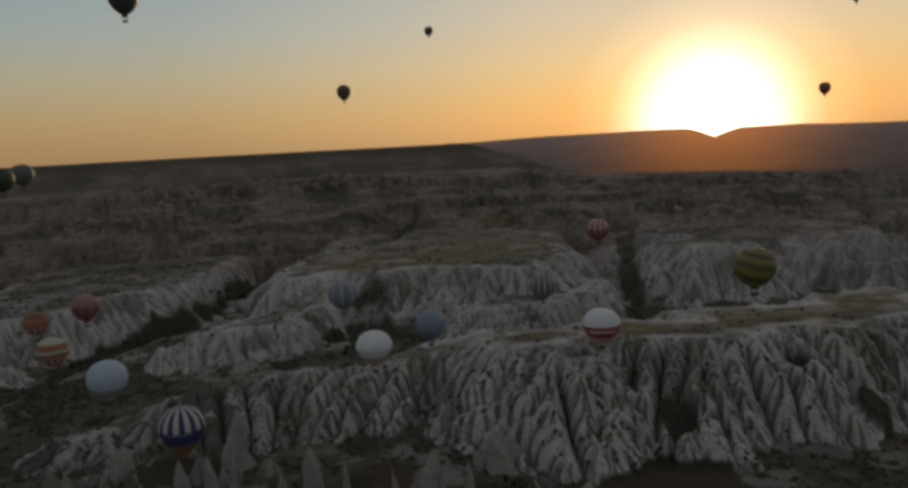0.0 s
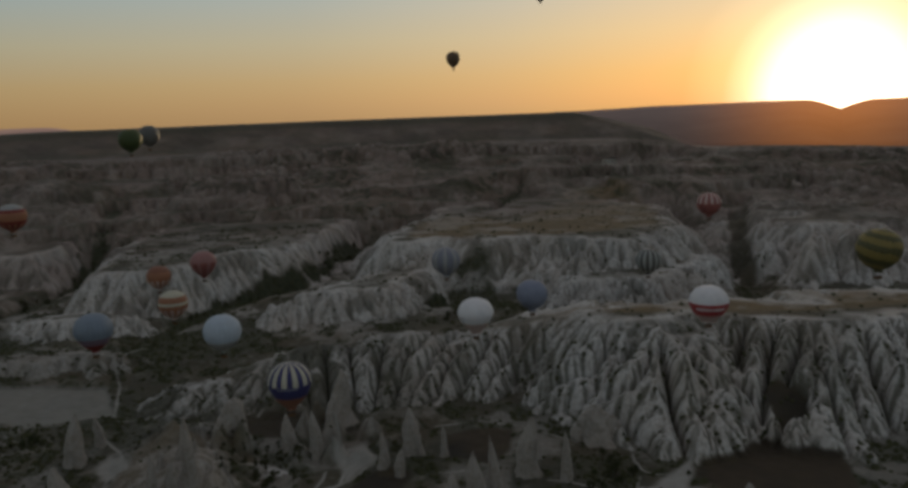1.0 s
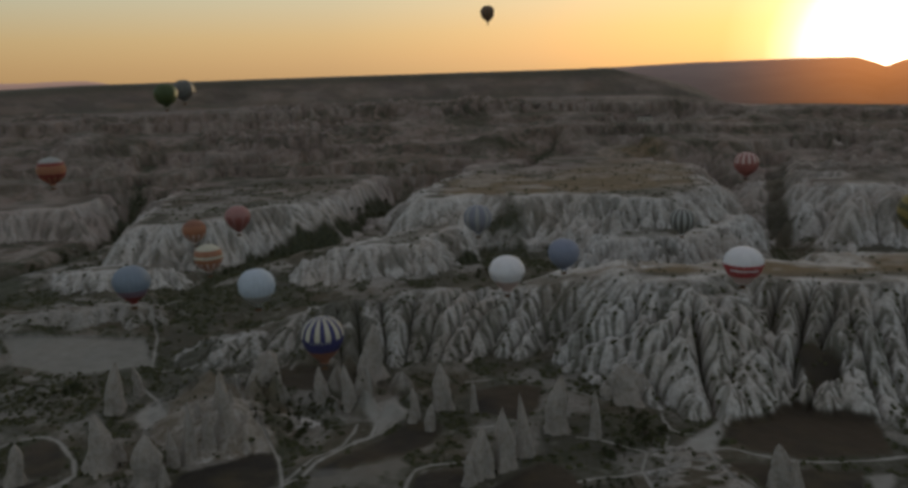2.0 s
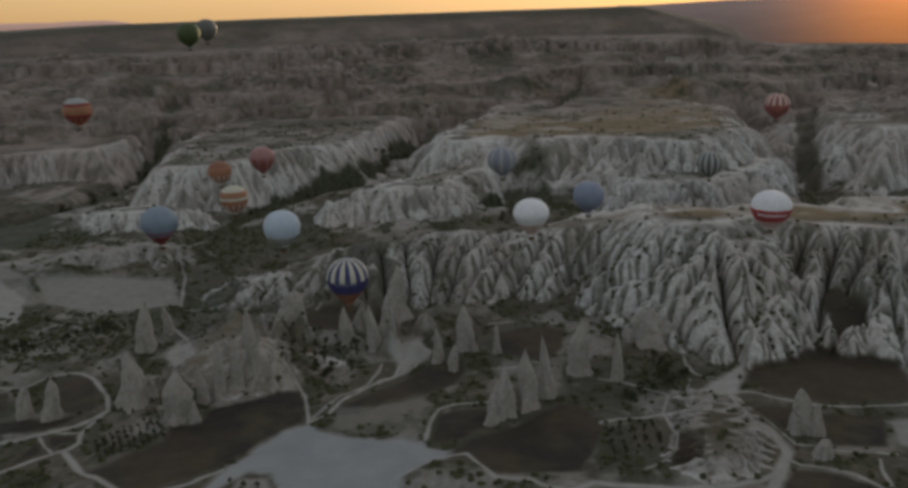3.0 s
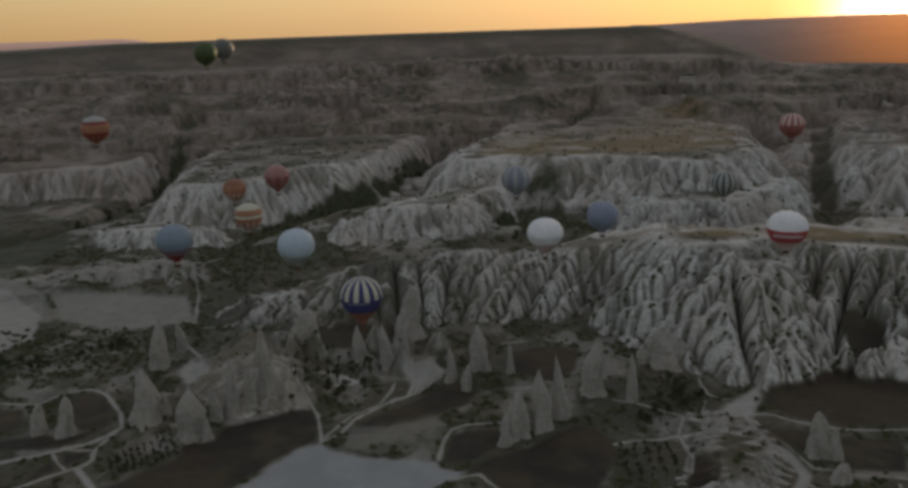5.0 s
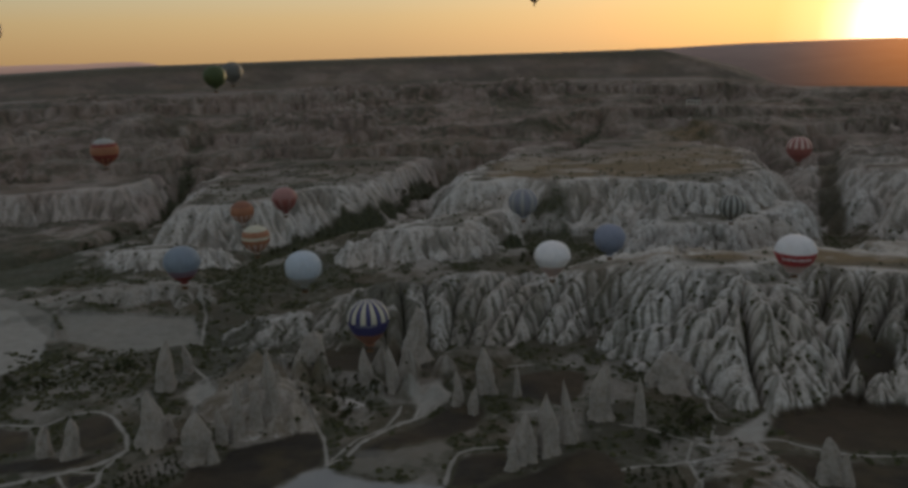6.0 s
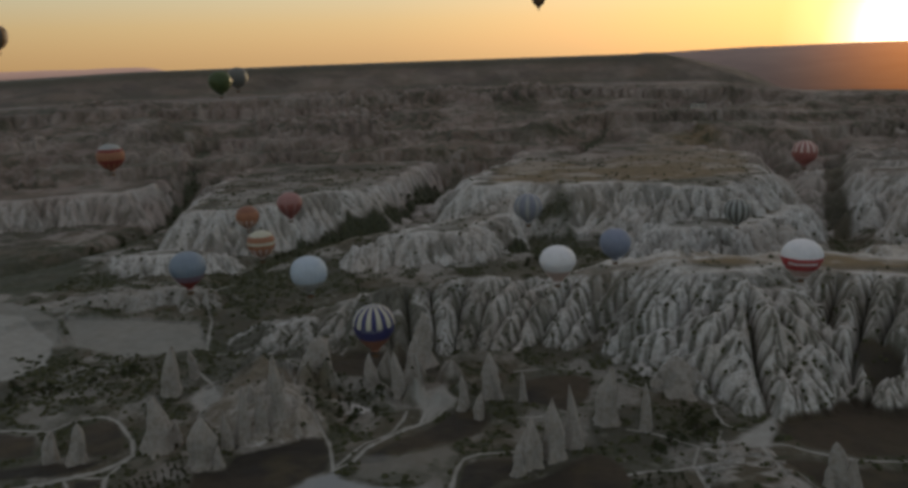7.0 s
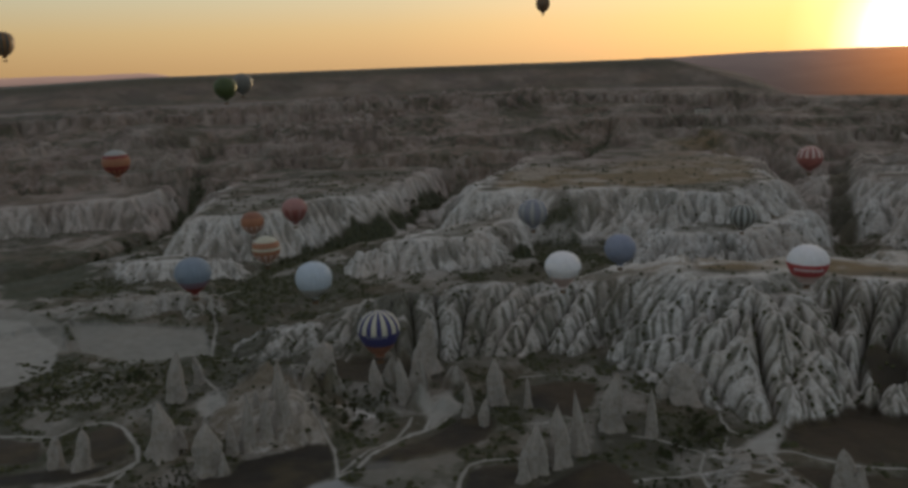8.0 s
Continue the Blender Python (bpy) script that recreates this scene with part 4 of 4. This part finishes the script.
F_RED = fabric("red_cloth", (0.42, 0.07, 0.075))
F_PINK = fabric("pink_red_cloth", (0.33, 0.17, 0.16))
F_ORANGE = fabric("orange_cloth", (0.33, 0.15, 0.085))
F_DARKRED = fabric("dark_red_cloth", (0.22, 0.04, 0.035))
F_LILAC = fabric("lilac_grey_cloth", (0.21, 0.22, 0.27))
F_GREY = fabric("grey_cloth", (0.33, 0.34, 0.33))
F_DARK = fabric("charcoal_cloth", (0.09, 0.09, 0.08))
F_OLIVE = fabric("olive_cloth", (0.10, 0.095, 0.04))
F_YELLOW = fabric("mustard_cloth", (0.24, 0.19, 0.06))
F_GREEN = fabric("green_cloth", (0.06, 0.085, 0.03))
F_BLUSH = fabric("blush_cloth", (0.52, 0.40, 0.37))
F_DULLRED = fabric("dull_red_cloth", (0.28, 0.10, 0.09))
F_HAZE = fabric("dull_grey_cloth", (0.14, 0.14, 0.13))
F_RUST = fabric("rust_cloth", (0.25, 0.11, 0.07))
F_BROWN = fabric("brown_cloth", (0.24, 0.13, 0.055))


def sky_place(az, el, dist):
    return Vector((0, 0, HIGH)) + dist * heading(az, el)


balloon(sky_place(5.99, -14.3, 382), 17, [(0.3, [F_BLUSH], "lower_panel"), (1, [F_WHITE], "envelope")], "white hot-air balloon with a faintly tinted mouth", mouth=0.16, drop=1.15, taper=0.75)
balloon(sky_place(-12.1, -14.3, 385), 17, [(0.3, [F_GREY], "lower_panel"), (1, [F_PALE], "envelope")], "pale blue-white hot-air balloon low over the valley")
balloon(sky_place(22.45, -13.45, 372), 17, [(0.2, [F_BLUSH], "lower_panel"), (0.54, [F_RED], "band"), (1, [F_WHITE], "crown")], "white-topped hot-air balloon with a red band",
        bars=(F_WHITE, [(-0.1, 9, 0.12, 0.035, -math.pi / 2 - 0.3)]), mouth=0.2, taper=0.4)
balloon(sky_place(-24.25, -5.45, 560), 17, [(0.3, [F_ORANGE, F_DARKRED], "lower_panel"), (0.42, [F_DARKRED], "lower_band"), (0.72, [F_ORANGE], "band"), (0.84, [F_DARKRED], "upper_band"), (1, [F_GREY], "crown")], "orange and dark red banded hot-air balloon with a grey crown")
balloon(sky_place(-7.7, -18.2, 325), 17, [(0.28, [F_RUST], "lower_panel"), (0.58, [F_NAVY], "band"), (1, [F_NAVY, F_CREAM], "envelope")], "navy hot-air balloon with cream stripes and a rust mouth",
        bars=(F_LILAC, [(-0.05, 6, 0.12, 0.03, -math.pi / 2)]), mouth=0.12, drop=1.3, taper=0.4)
balloon(sky_place(-20.3, -13.2, 400), 17, [(0.2, [F_DARKRED], "lower_panel"), (0.38, [F_PLUM], "lower_band"), (1, [F_TEAL], "envelope")], "grey-blue hot-air balloon with a plum red mouth", drop=1.15, taper=0.4)
balloon(sky_place(10.1, -12.95, 450), 17, [(1, [F_BLUE], "envelope")], "dull blue hot-air balloon before pale cliffs")
balloon(sky_place(-15.95, -10.15, 545), 15, [(0.4, [F_BLUSH, F_ORANGE], "lower_panel"), (0.78, [F_ORANGE], "band"), (1, [F_RUST], "crown")], "orange hot-air balloon with a rust-brown crown")
balloon(sky_place(-15.2, -12.05, 510), 17, [(0.36, [F_BLUSH, F_ORANGE], "lower_panel"), (0.54, [F_ORANGE], "band"), (0.64, [F_CREAM], "pale_band"), (0.82, [F_ORANGE], "upper_band"), (1, [F_CREAM], "crown")], "cream and orange banded hot-air balloon")
balloon(sky_place(-13.0, -9.5, 560), 17, [(0.62, [F_DULLRED, F_DULLRED, F_PINK], "lower_panel"), (1, [F_PINK], "crown")], "faded red hot-air balloon with a dull pink crown", drop=1.15, taper=0.4)
balloon(sky_place(22.3, -6.7, 610), 17, [(0.55, [F_DULLRED], "lower_panel"), (1, [F_DULLRED, F_BLUSH], "envelope")], "red hot-air balloon with pale stripes near the crown")
balloon(sky_place(18.3, -10.6, 560), 17, [(1, [F_DARK, F_GREY], "envelope")], "dark hot-air balloon with grey stripes")
balloon(sky_place(3.95, -10.4, 480), 17, [(1, [F_LILAC, F_LILAC, F_GREY], "envelope")], "lilac-grey hot-air balloon before pale cliffs")
balloon(sky_place(32.8, -9.45, 350), 16.5, [(1, [F_OLIVE, F_YELLOW], "envelope")], "olive hot-air balloon with mustard spiral bands", spiral=True)
balloon(sky_place(-16.9, -1.0, 600), 16, [(1, [F_GREEN], "envelope")], "green hot-air balloon against the mesa")
balloon(sky_place(-15.75, -0.75, 700), 17, [(1, [F_HAZE], "envelope")], "dull grey hot-air balloon against the mesa")
balloon(sky_place(4.92, 3.75, 1010), 17, [(1, [F_BROWN, F_DARK], "envelope")], "dark hot-air balloon against the dawn sky", mouth=0.06, drop=1.36)
balloon(sky_place(11.0, 7.6, 1650), 17, [(1, [F_DARK], "envelope")], "small dark hot-air balloon high in the sky", mouth=0.06, drop=1.36)
balloon(sky_place(36.85, 2.15, 1360), 17, [(1, [F_BROWN, F_ORANGE], "envelope")], "distant brown hot-air balloon beside the sun", mouth=0.06, drop=1.36)
balloon(sky_place(-8.8, 10.2, 505), 17, [(1, [F_DARK], "envelope")], "dark hot-air balloon high in the sky", mouth=0.06, drop=1.36)
balloon(sky_place(38.6, 7.7, 1290), 17, [(1, [F_DARK], "envelope")], "distant dark hot-air balloon high in the sky", mouth=0.06, drop=1.36)
balloon(sky_place(-29.7, 2.25, 730), 17, [(1, [F_BROWN, F_DARK], "envelope")], "brown hot-air balloon over the horizon", mouth=0.06, drop=1.36)


# ---- fairy chimneys ----
def chimney(x, y, tall, wide, seed, lean=0.0, blunt=0.12, twin=False):
    rng = random.Random(seed)
    root = new("fairy_chimney")
    peaks = [(0, 0, tall, wide)]
    if twin:
        peaks.append((wide * 0.36, rng.uniform(-0.2, 0.2) * wide, tall * 0.7, wide * 0.62))
        peaks.append((-wide * 0.33, rng.uniform(-0.3, 0.1) * wide, tall * 0.5, wide * 0.6))
    bm = bmesh.new()
    for px, py, hh, ww in peaks:
        seg, rows = 30, 24
        last = None
        ph = rng.uniform(0, 6)
        for j in range(rows + 1):
            v = j / rows
            r = ww * 0.5 * ((1 - v) ** (0.86 - 0.6 * blunt) * (1 - blunt) + blunt * (1 - v ** 5) ** 0.6) * (1.06 + 0.07 * math.sin(v * 9 + ph))
            r += ww * 0.20 * max(0, 1 - v * 2.6) ** 2
            ring = []
            for i in range(seg):
                a = 2 * math.pi * i / seg
                n = noise.noise(Vector((math.cos(a) * 1.3 + seed, math.sin(a) * 1.3, v * 2.0 + ph)))
                f = abs(noise.noise(Vector((math.cos(a) * 3.2 + ph, math.sin(a) * 3.2, v * 1.6 + seed))))
                g = noise.noise(Vector((math.cos(a) * 6 + ph, math.sin(a) * 6, v * 9 + seed)))
                rr = max(r * (1 + 0.42 * n - 0.42 * f + 0.14 * g), 0.02)
                ring.append(bm.verts.new((px + rr * math.cos(a) + (lean * v + 0.10 * math.sin(v * 4 + ph) * v) * ww, py + rr * math.sin(a), v * (hh + 6) * (1 + 0.04 * n) - 6.0)))
            if last:
                for i in range(seg):
                    bm.faces.new((last[i], last[(i + 1) % seg], ring[(i + 1) % seg], ring[i]))
            last = ring
        bm.faces.new(last)
    part("rock", bm, TUFF, root)
    root.matrix_world = pose(x, y, height(x, y), 0, 0, 0)
    shape_ = "clustered" if twin else "slender pointed" if tall > 2.1 * wide else "squat rounded" if tall < 1.25 * wide else "broad conical"
    return tagged(root, f"{shape_} fairy chimney of pale weathered tuff on the valley floor", "rock chimney", "fairy chimneys of the valley")


chimney(56.0, 332.6, 25.9, 14.0, 50, 0.10, 0.16, False)
chimney(28.8, 302.4, 25.6, 11.9, 51, 0.11, 0.05, False)
chimney(38.2, 311.1, 27.8, 9.5, 52, -0.10, 0.02, False)
chimney(20.0, 297.0, 20.2, 13.2, 53, -0.08, 0.28, False)
chimney(14.6, 289.6, 11.3, 7.0, 54, -0.12, 0.25, False)
chimney(71.5, 325.7, 21.4, 6.7, 55, 0.10, 0.15, False)
chimney(20.4, 356.5, 14.9, 4.7, 56, 0.03, 0.20, False)
chimney(132.4, 274.0, 17.8, 11.9, 57, -0.12, 0.20, True)
chimney(131.8, 255.7, 6.8, 9.9, 58, -0.04, 0.35, False)
chimney(-138.3, 316.5, 24.1, 16.6, 59, 0.08, 0.10, False)
chimney(-115.2, 302.8, 21.1, 14.7, 60, 0.15, 0.30, False)
chimney(-106.7, 299.4, 10.0, 5.4, 61, -0.08, 0.20, False)
chimney(-171.1, 309.1, 16.9, 9.9, 62, 0.26, 0.25, False)
chimney(-182.8, 309.8, 13.6, 8.9, 63, 0.24, 0.30, False)
chimney(-132.5, 321.6, 9.6, 7.5, 64, -0.03, 0.30, False)
chimney(-153.0, 374.2, 24.9, 12.4, 65, 0.15, 0.12, False)
chimney(-149.1, 396.4, 15.3, 7.5, 66, -0.16, 0.15, False)
chimney(-105.0, 344.0, 9.0, 6.5, 67, 0.10, 0.20, False)
chimney(-98.5, 351.0, 9.5, 5.5, 68, 0.05, 0.15, False)
chimney(-92.5, 352.0, 8.0, 5.0, 69, 0.10, 0.20, False)
chimney(-8.1, 350.6, 16.8, 8.1, 70, -0.01, 0.12, False)
chimney(7.3, 362.9, 23.1, 13.1, 71, -0.12, 0.15, False)
chimney(-39.5, 366.2, 23.3, 10.3, 72, -0.02, 0.10, False)
chimney(-53.3, 374.3, 19.1, 9.3, 73, 0.03, 0.15, False)
chimney(-30.0, 399.5, 23.1, 13.0, 74, 0.13, 0.15, False)
chimney(-0.0, 340.5, 12.1, 7.4, 75, 0.04, 0.20, False)
chimney(95.5, 366.0, 17.0, 21.0, 76, 0.04, 0.30, True)
chimney(-83.0, 388.0, 18.0, 17.0, 77, 0.05, 0.40, False)


chimney(-103.0, 321.0, 25.0, 8.5, 78, 0.05, 0.08, False)
chimney(-91.0, 335.0, 29.0, 10.0, 79, 0.08, 0.10, False)
chimney(-108.5, 317.0, 17.0, 7.0, 80, -0.05, 0.12, False)
chimney(-96.0, 327.0, 19.0, 8.0, 81, 0.02, 0.15, False)


# ---- a lone building on the far slope ----
def stone_house(x, y, wide, deep, tall):
    root = new("stone_house")
    bm = bmesh.new()
    box(bm, 0, 0, tall / 2 - 3, wide, deep, tall + 6)
    part("wall", bm, plain("limewash", (0.52, 0.49, 0.44), 0.9, scale=0.4), root, smooth_=False)
    bm = bmesh.new()
    box(bm, 0, 0, tall + 0.3, wide + 1.0, deep + 1.0, 0.6)
    box(bm, wide * 0.2, 0, tall + 1.3, wide * 0.4, deep * 0.7, 1.6)
    part("roof", bm, plain("dark_roof", (0.07, 0.06, 0.055), 0.9, scale=0.6), root, smooth_=False)
    for i in range(4):
        bm = bmesh.new()
        box(bm, wide * (i - 1.5) / 4.5, -deep / 2 - 0.02, tall * 0.5, 1.4, 0.2, 2.0)
        part("window", bm, plain("dark_glass", (0.03, 0.03, 0.035), 0.2), root, smooth_=False)
    root.matrix_world = pose(x, y, height(x, y), 0, 0, -14)
    return tagged(root, "pale flat-roofed stone building alone on a brown slope", "building")


stone_house(312, 1118, 19, 10, 7)


# ---- trees and scrub ----
def leaf_material():
    k = Nodes("leaves")
    info = k.n.new("ShaderNodeObjectInfo").outputs["Random"]
    geo = k.n.new("ShaderNodeNewGeometry").outputs["Random Per Island"]
    c = k.mix(geo, (0.030, 0.040, 0.018), (0.075, 0.085, 0.040))
    c = k.mix(k.math("MULTIPLY", info, 0.45), c, (0.085, 0.070, 0.035))
    return k.done(c, 0.85, 0.2)


LEAVES = leaf_material()
BARK = plain("bark", (0.09, 0.065, 0.045), 0.9, scale=4)


def tree_kind(seed, tall, wide):
    """A small tree: tapered trunk with limbs, and a crown of many leaf tufts."""
    rng = random.Random(seed)
    root = new("tree")
    bm = bmesh.new()
    lathe([(0.16, -0.5), (0.12, tall * 0.25), (0.07, tall * 0.5), (0.02, tall * 0.8)], 6, bm)
    for i in range(4):
        a = i * 1.6 + rng.random()
        tube((0, 0, tall * (0.25 + 0.08 * i)), (math.cos(a) * wide * 0.3, math.sin(a) * wide * 0.3, tall * (0.5 + 0.1 * i)), 0.045, bm, 4)
    part("trunk", bm, BARK, root)
    bm = bmesh.new()
    lumps = [(rng.uniform(-0.3, 0.3) * wide, rng.uniform(-0.3, 0.3) * wide, tall * rng.uniform(0.4, 0.85), wide * rng.uniform(0.18, 0.32)) for _ in range(7)]
    for i in range(150):
        cx, cy, cz, r = lumps[i % 7]
        v = Vector((rng.gauss(0, 1), rng.gauss(0, 1), rng.gauss(0, 1))).normalized() * r * rng.uniform(0.55, 1.1)
        p = Vector((cx, cy, cz)) + v
        q = Euler((rng.uniform(0, 6), rng.uniform(0, 6), rng.uniform(0, 6)))
        sz = wide * rng.uniform(0.06, 0.13)
        vs = [bm.verts.new(p + q.to_matrix() @ Vector(c) * sz) for c in ((-1, 0, 0), (0, -0.6, 0.25), (1, 0, 0), (0, 0.6, 0.25))]
        bm.faces.new(vs)
    part("crown", bm, LEAVES, root, smooth_=False)
    return tagged(root, "small dark green tree with a ragged crown", "tree")


KINDS = [tree_kind(301, 3.6, 3.0), tree_kind(302, 3.0, 3.4), tree_kind(303, 4.6, 2.6)]
PLOTS = [  # a plot's corner, its two sides, rows and columns
    ((-142, 286), (20, 19), (9, -19), 10, 7), ((-80, 344), (30, 6), (-6, 40), 6, 6), ((58, 262), (22, 2), (2, 26), 5, 6), ((-79, 236), (14, 0), (-2, 18), 3, 4)]
rng = random.Random(7)
SPOTS = [(123.7, 318.5, 0.8)]
for (ax, ay), (bx, by) in (((-143.9, 322.5), (-135.7, 317.5)), ((-135.7, 317.5), (-120.5, 317.5)), ((-120.5, 317.5), (-120.5, 330.0))):  # a hedge
    for i in range(7):
        SPOTS.append((ax + (bx - ax) * i / 7, ay + (by - ay) * i / 7, rng.uniform(0.45, 0.7)))
for (px, py), (ax, ay), (bx, by), rows_, cols in PLOTS:
    for i in range(rows_):
        for j in range(cols):
            u, v = (i + rng.uniform(-0.15, 0.15)) / rows_, (j + rng.uniform(-0.2, 0.2)) / cols
            SPOTS.append((px + ax * u + bx * v, py + ay * u + by * v, rng.uniform(0.35, 0.7) if cols == 7 else rng.uniform(0.55, 0.9)))
for (ax, ay), (bx, by), n, wide in (((-330, 655), (-314, 740), 14, 14), ((-314, 740), (-312, 900), 16, 9), ((-163, 620), (-110, 705), 10, 10), ((-64, 780), (-26, 915), 18, 8),
                                    ((88, 336), (101, 322), 8, 13), ((-64, 336), (-46, 366), 11, 14), ((-250, 372), (-175, 405), 16, 16), ((-15, 812), (6, 830), 7, 5), ((40, 575), (70, 600), 8, 10),
                                    ((90, 318), (74, 300), 8, 8)):
    for i in range(n):
        u = rng.random()
        SPOTS.append((ax + (bx - ax) * u + rng.gauss(0, wide * 0.4), ay + (by - ay) * u + rng.gauss(0, wide * 0.4), rng.uniform(0.9, 1.9)))
sx_, sy_ = np.array([p[0] for p in SPOTS]), np.array([p[1] for p in SPOTS])
sz_ = on_ground(sx_, sy_)
for i, (px, py, k) in enumerate(SPOTS):
    kind = KINDS[i % 3]
    m = pose(px, py, float(sz_[i]), 0, 0, rng.uniform(0, 360)) @ Matrix.Diagonal((k, k, k, 1))
    if i < 3:
        kind.matrix_world = m
        kind["group"] = "trees of the valley"
    else:
        c = copy_thing(kind, pose(px, py, float(sz_[i]), 0, 0, rng.uniform(0, 360)))
        c.scale = (k, k, k)

# low scrub: one object for what nobody could count
gen = np.random.default_rng(11)
N = 110000
bx_ = gen.uniform(-300, 330, N)
by_ = gen.uniform(205, 900, N)
ok = np.abs(np.degrees(np.arctan2(bx_, by_))) < 46
bx_, by_ = bx_[ok], by_[ok]
bz_ = on_ground(bx_, by_)
want = np.clip(on_ground(bx_, by_, gcover[:, 3]) * 0.9 + 0.055 * (1 - on_ground(bx_, by_, gcover[:, 0])) - 0.8 * on_ground(bx_, by_, g_track + g_field), 0, 1)
thick, _ = outline([(-262, 428), (-179, 430), (-160, 388), (-223, 355)], bx_, by_)
want = np.clip(want + 0.35 * smooth(-6, 6, thick), 0, 1) * (1 - 0.7 * on_ground(bx_, by_, gochre))
ok = gen.random(len(bx_)) < want * np.clip(420 / np.hypot(bx_, by_), 0.25, 1) * 0.8
bx_, by_, bz_ = bx_[ok], by_[ok], bz_[ok]
shape = np.array([(1, 0, 0.25), (0.5, 0.87, 0.3), (-0.5, 0.87, 0.2), (-1, 0, 0.3), (-0.5, -0.87, 0.25), (0.5, -0.87, 0.3), (0.4, 0.1, 0.85), (-0.35, 0.3, 0.8), (-0.1, -0.4, 0.9),
                  (1, 0, -0.4), (-0.5, 0.87, -0.4), (-0.5, -0.87, -0.4)])
tri = [(0, 1, 6), (1, 2, 7), (1, 7, 6), (2, 3, 7), (3, 4, 8), (3, 8, 7), (4, 5, 8), (5, 0, 6), (5, 6, 8), (6, 7, 8), (0, 9, 1), (1, 10, 2), (2, 10, 3), (3, 11, 4), (4, 11, 5), (5, 9, 0)]
nb = len(bx_)
size = gen.uniform(0.45, 1.35, nb) ** 1.4
jit = 1 + gen.uniform(-0.35, 0.35, (nb, len(shape), 3))
pts = shape[None] * jit * size[:, None, None] + np.stack([bx_, by_, bz_], 1)[:, None]
faces = (np.array(tri)[None] + (np.arange(nb) * len(shape))[:, None, None]).reshape(-1, 3)
me = bpy.data.meshes.new("scrub")
me.from_pydata(pts.reshape(-1, 3).tolist(), [], faces.tolist())
me.materials.append(LEAVES)
tagged(new("scrub", me), "low dark scrub scattered over the valley floor and gullies", "scrub", kind="stuff")
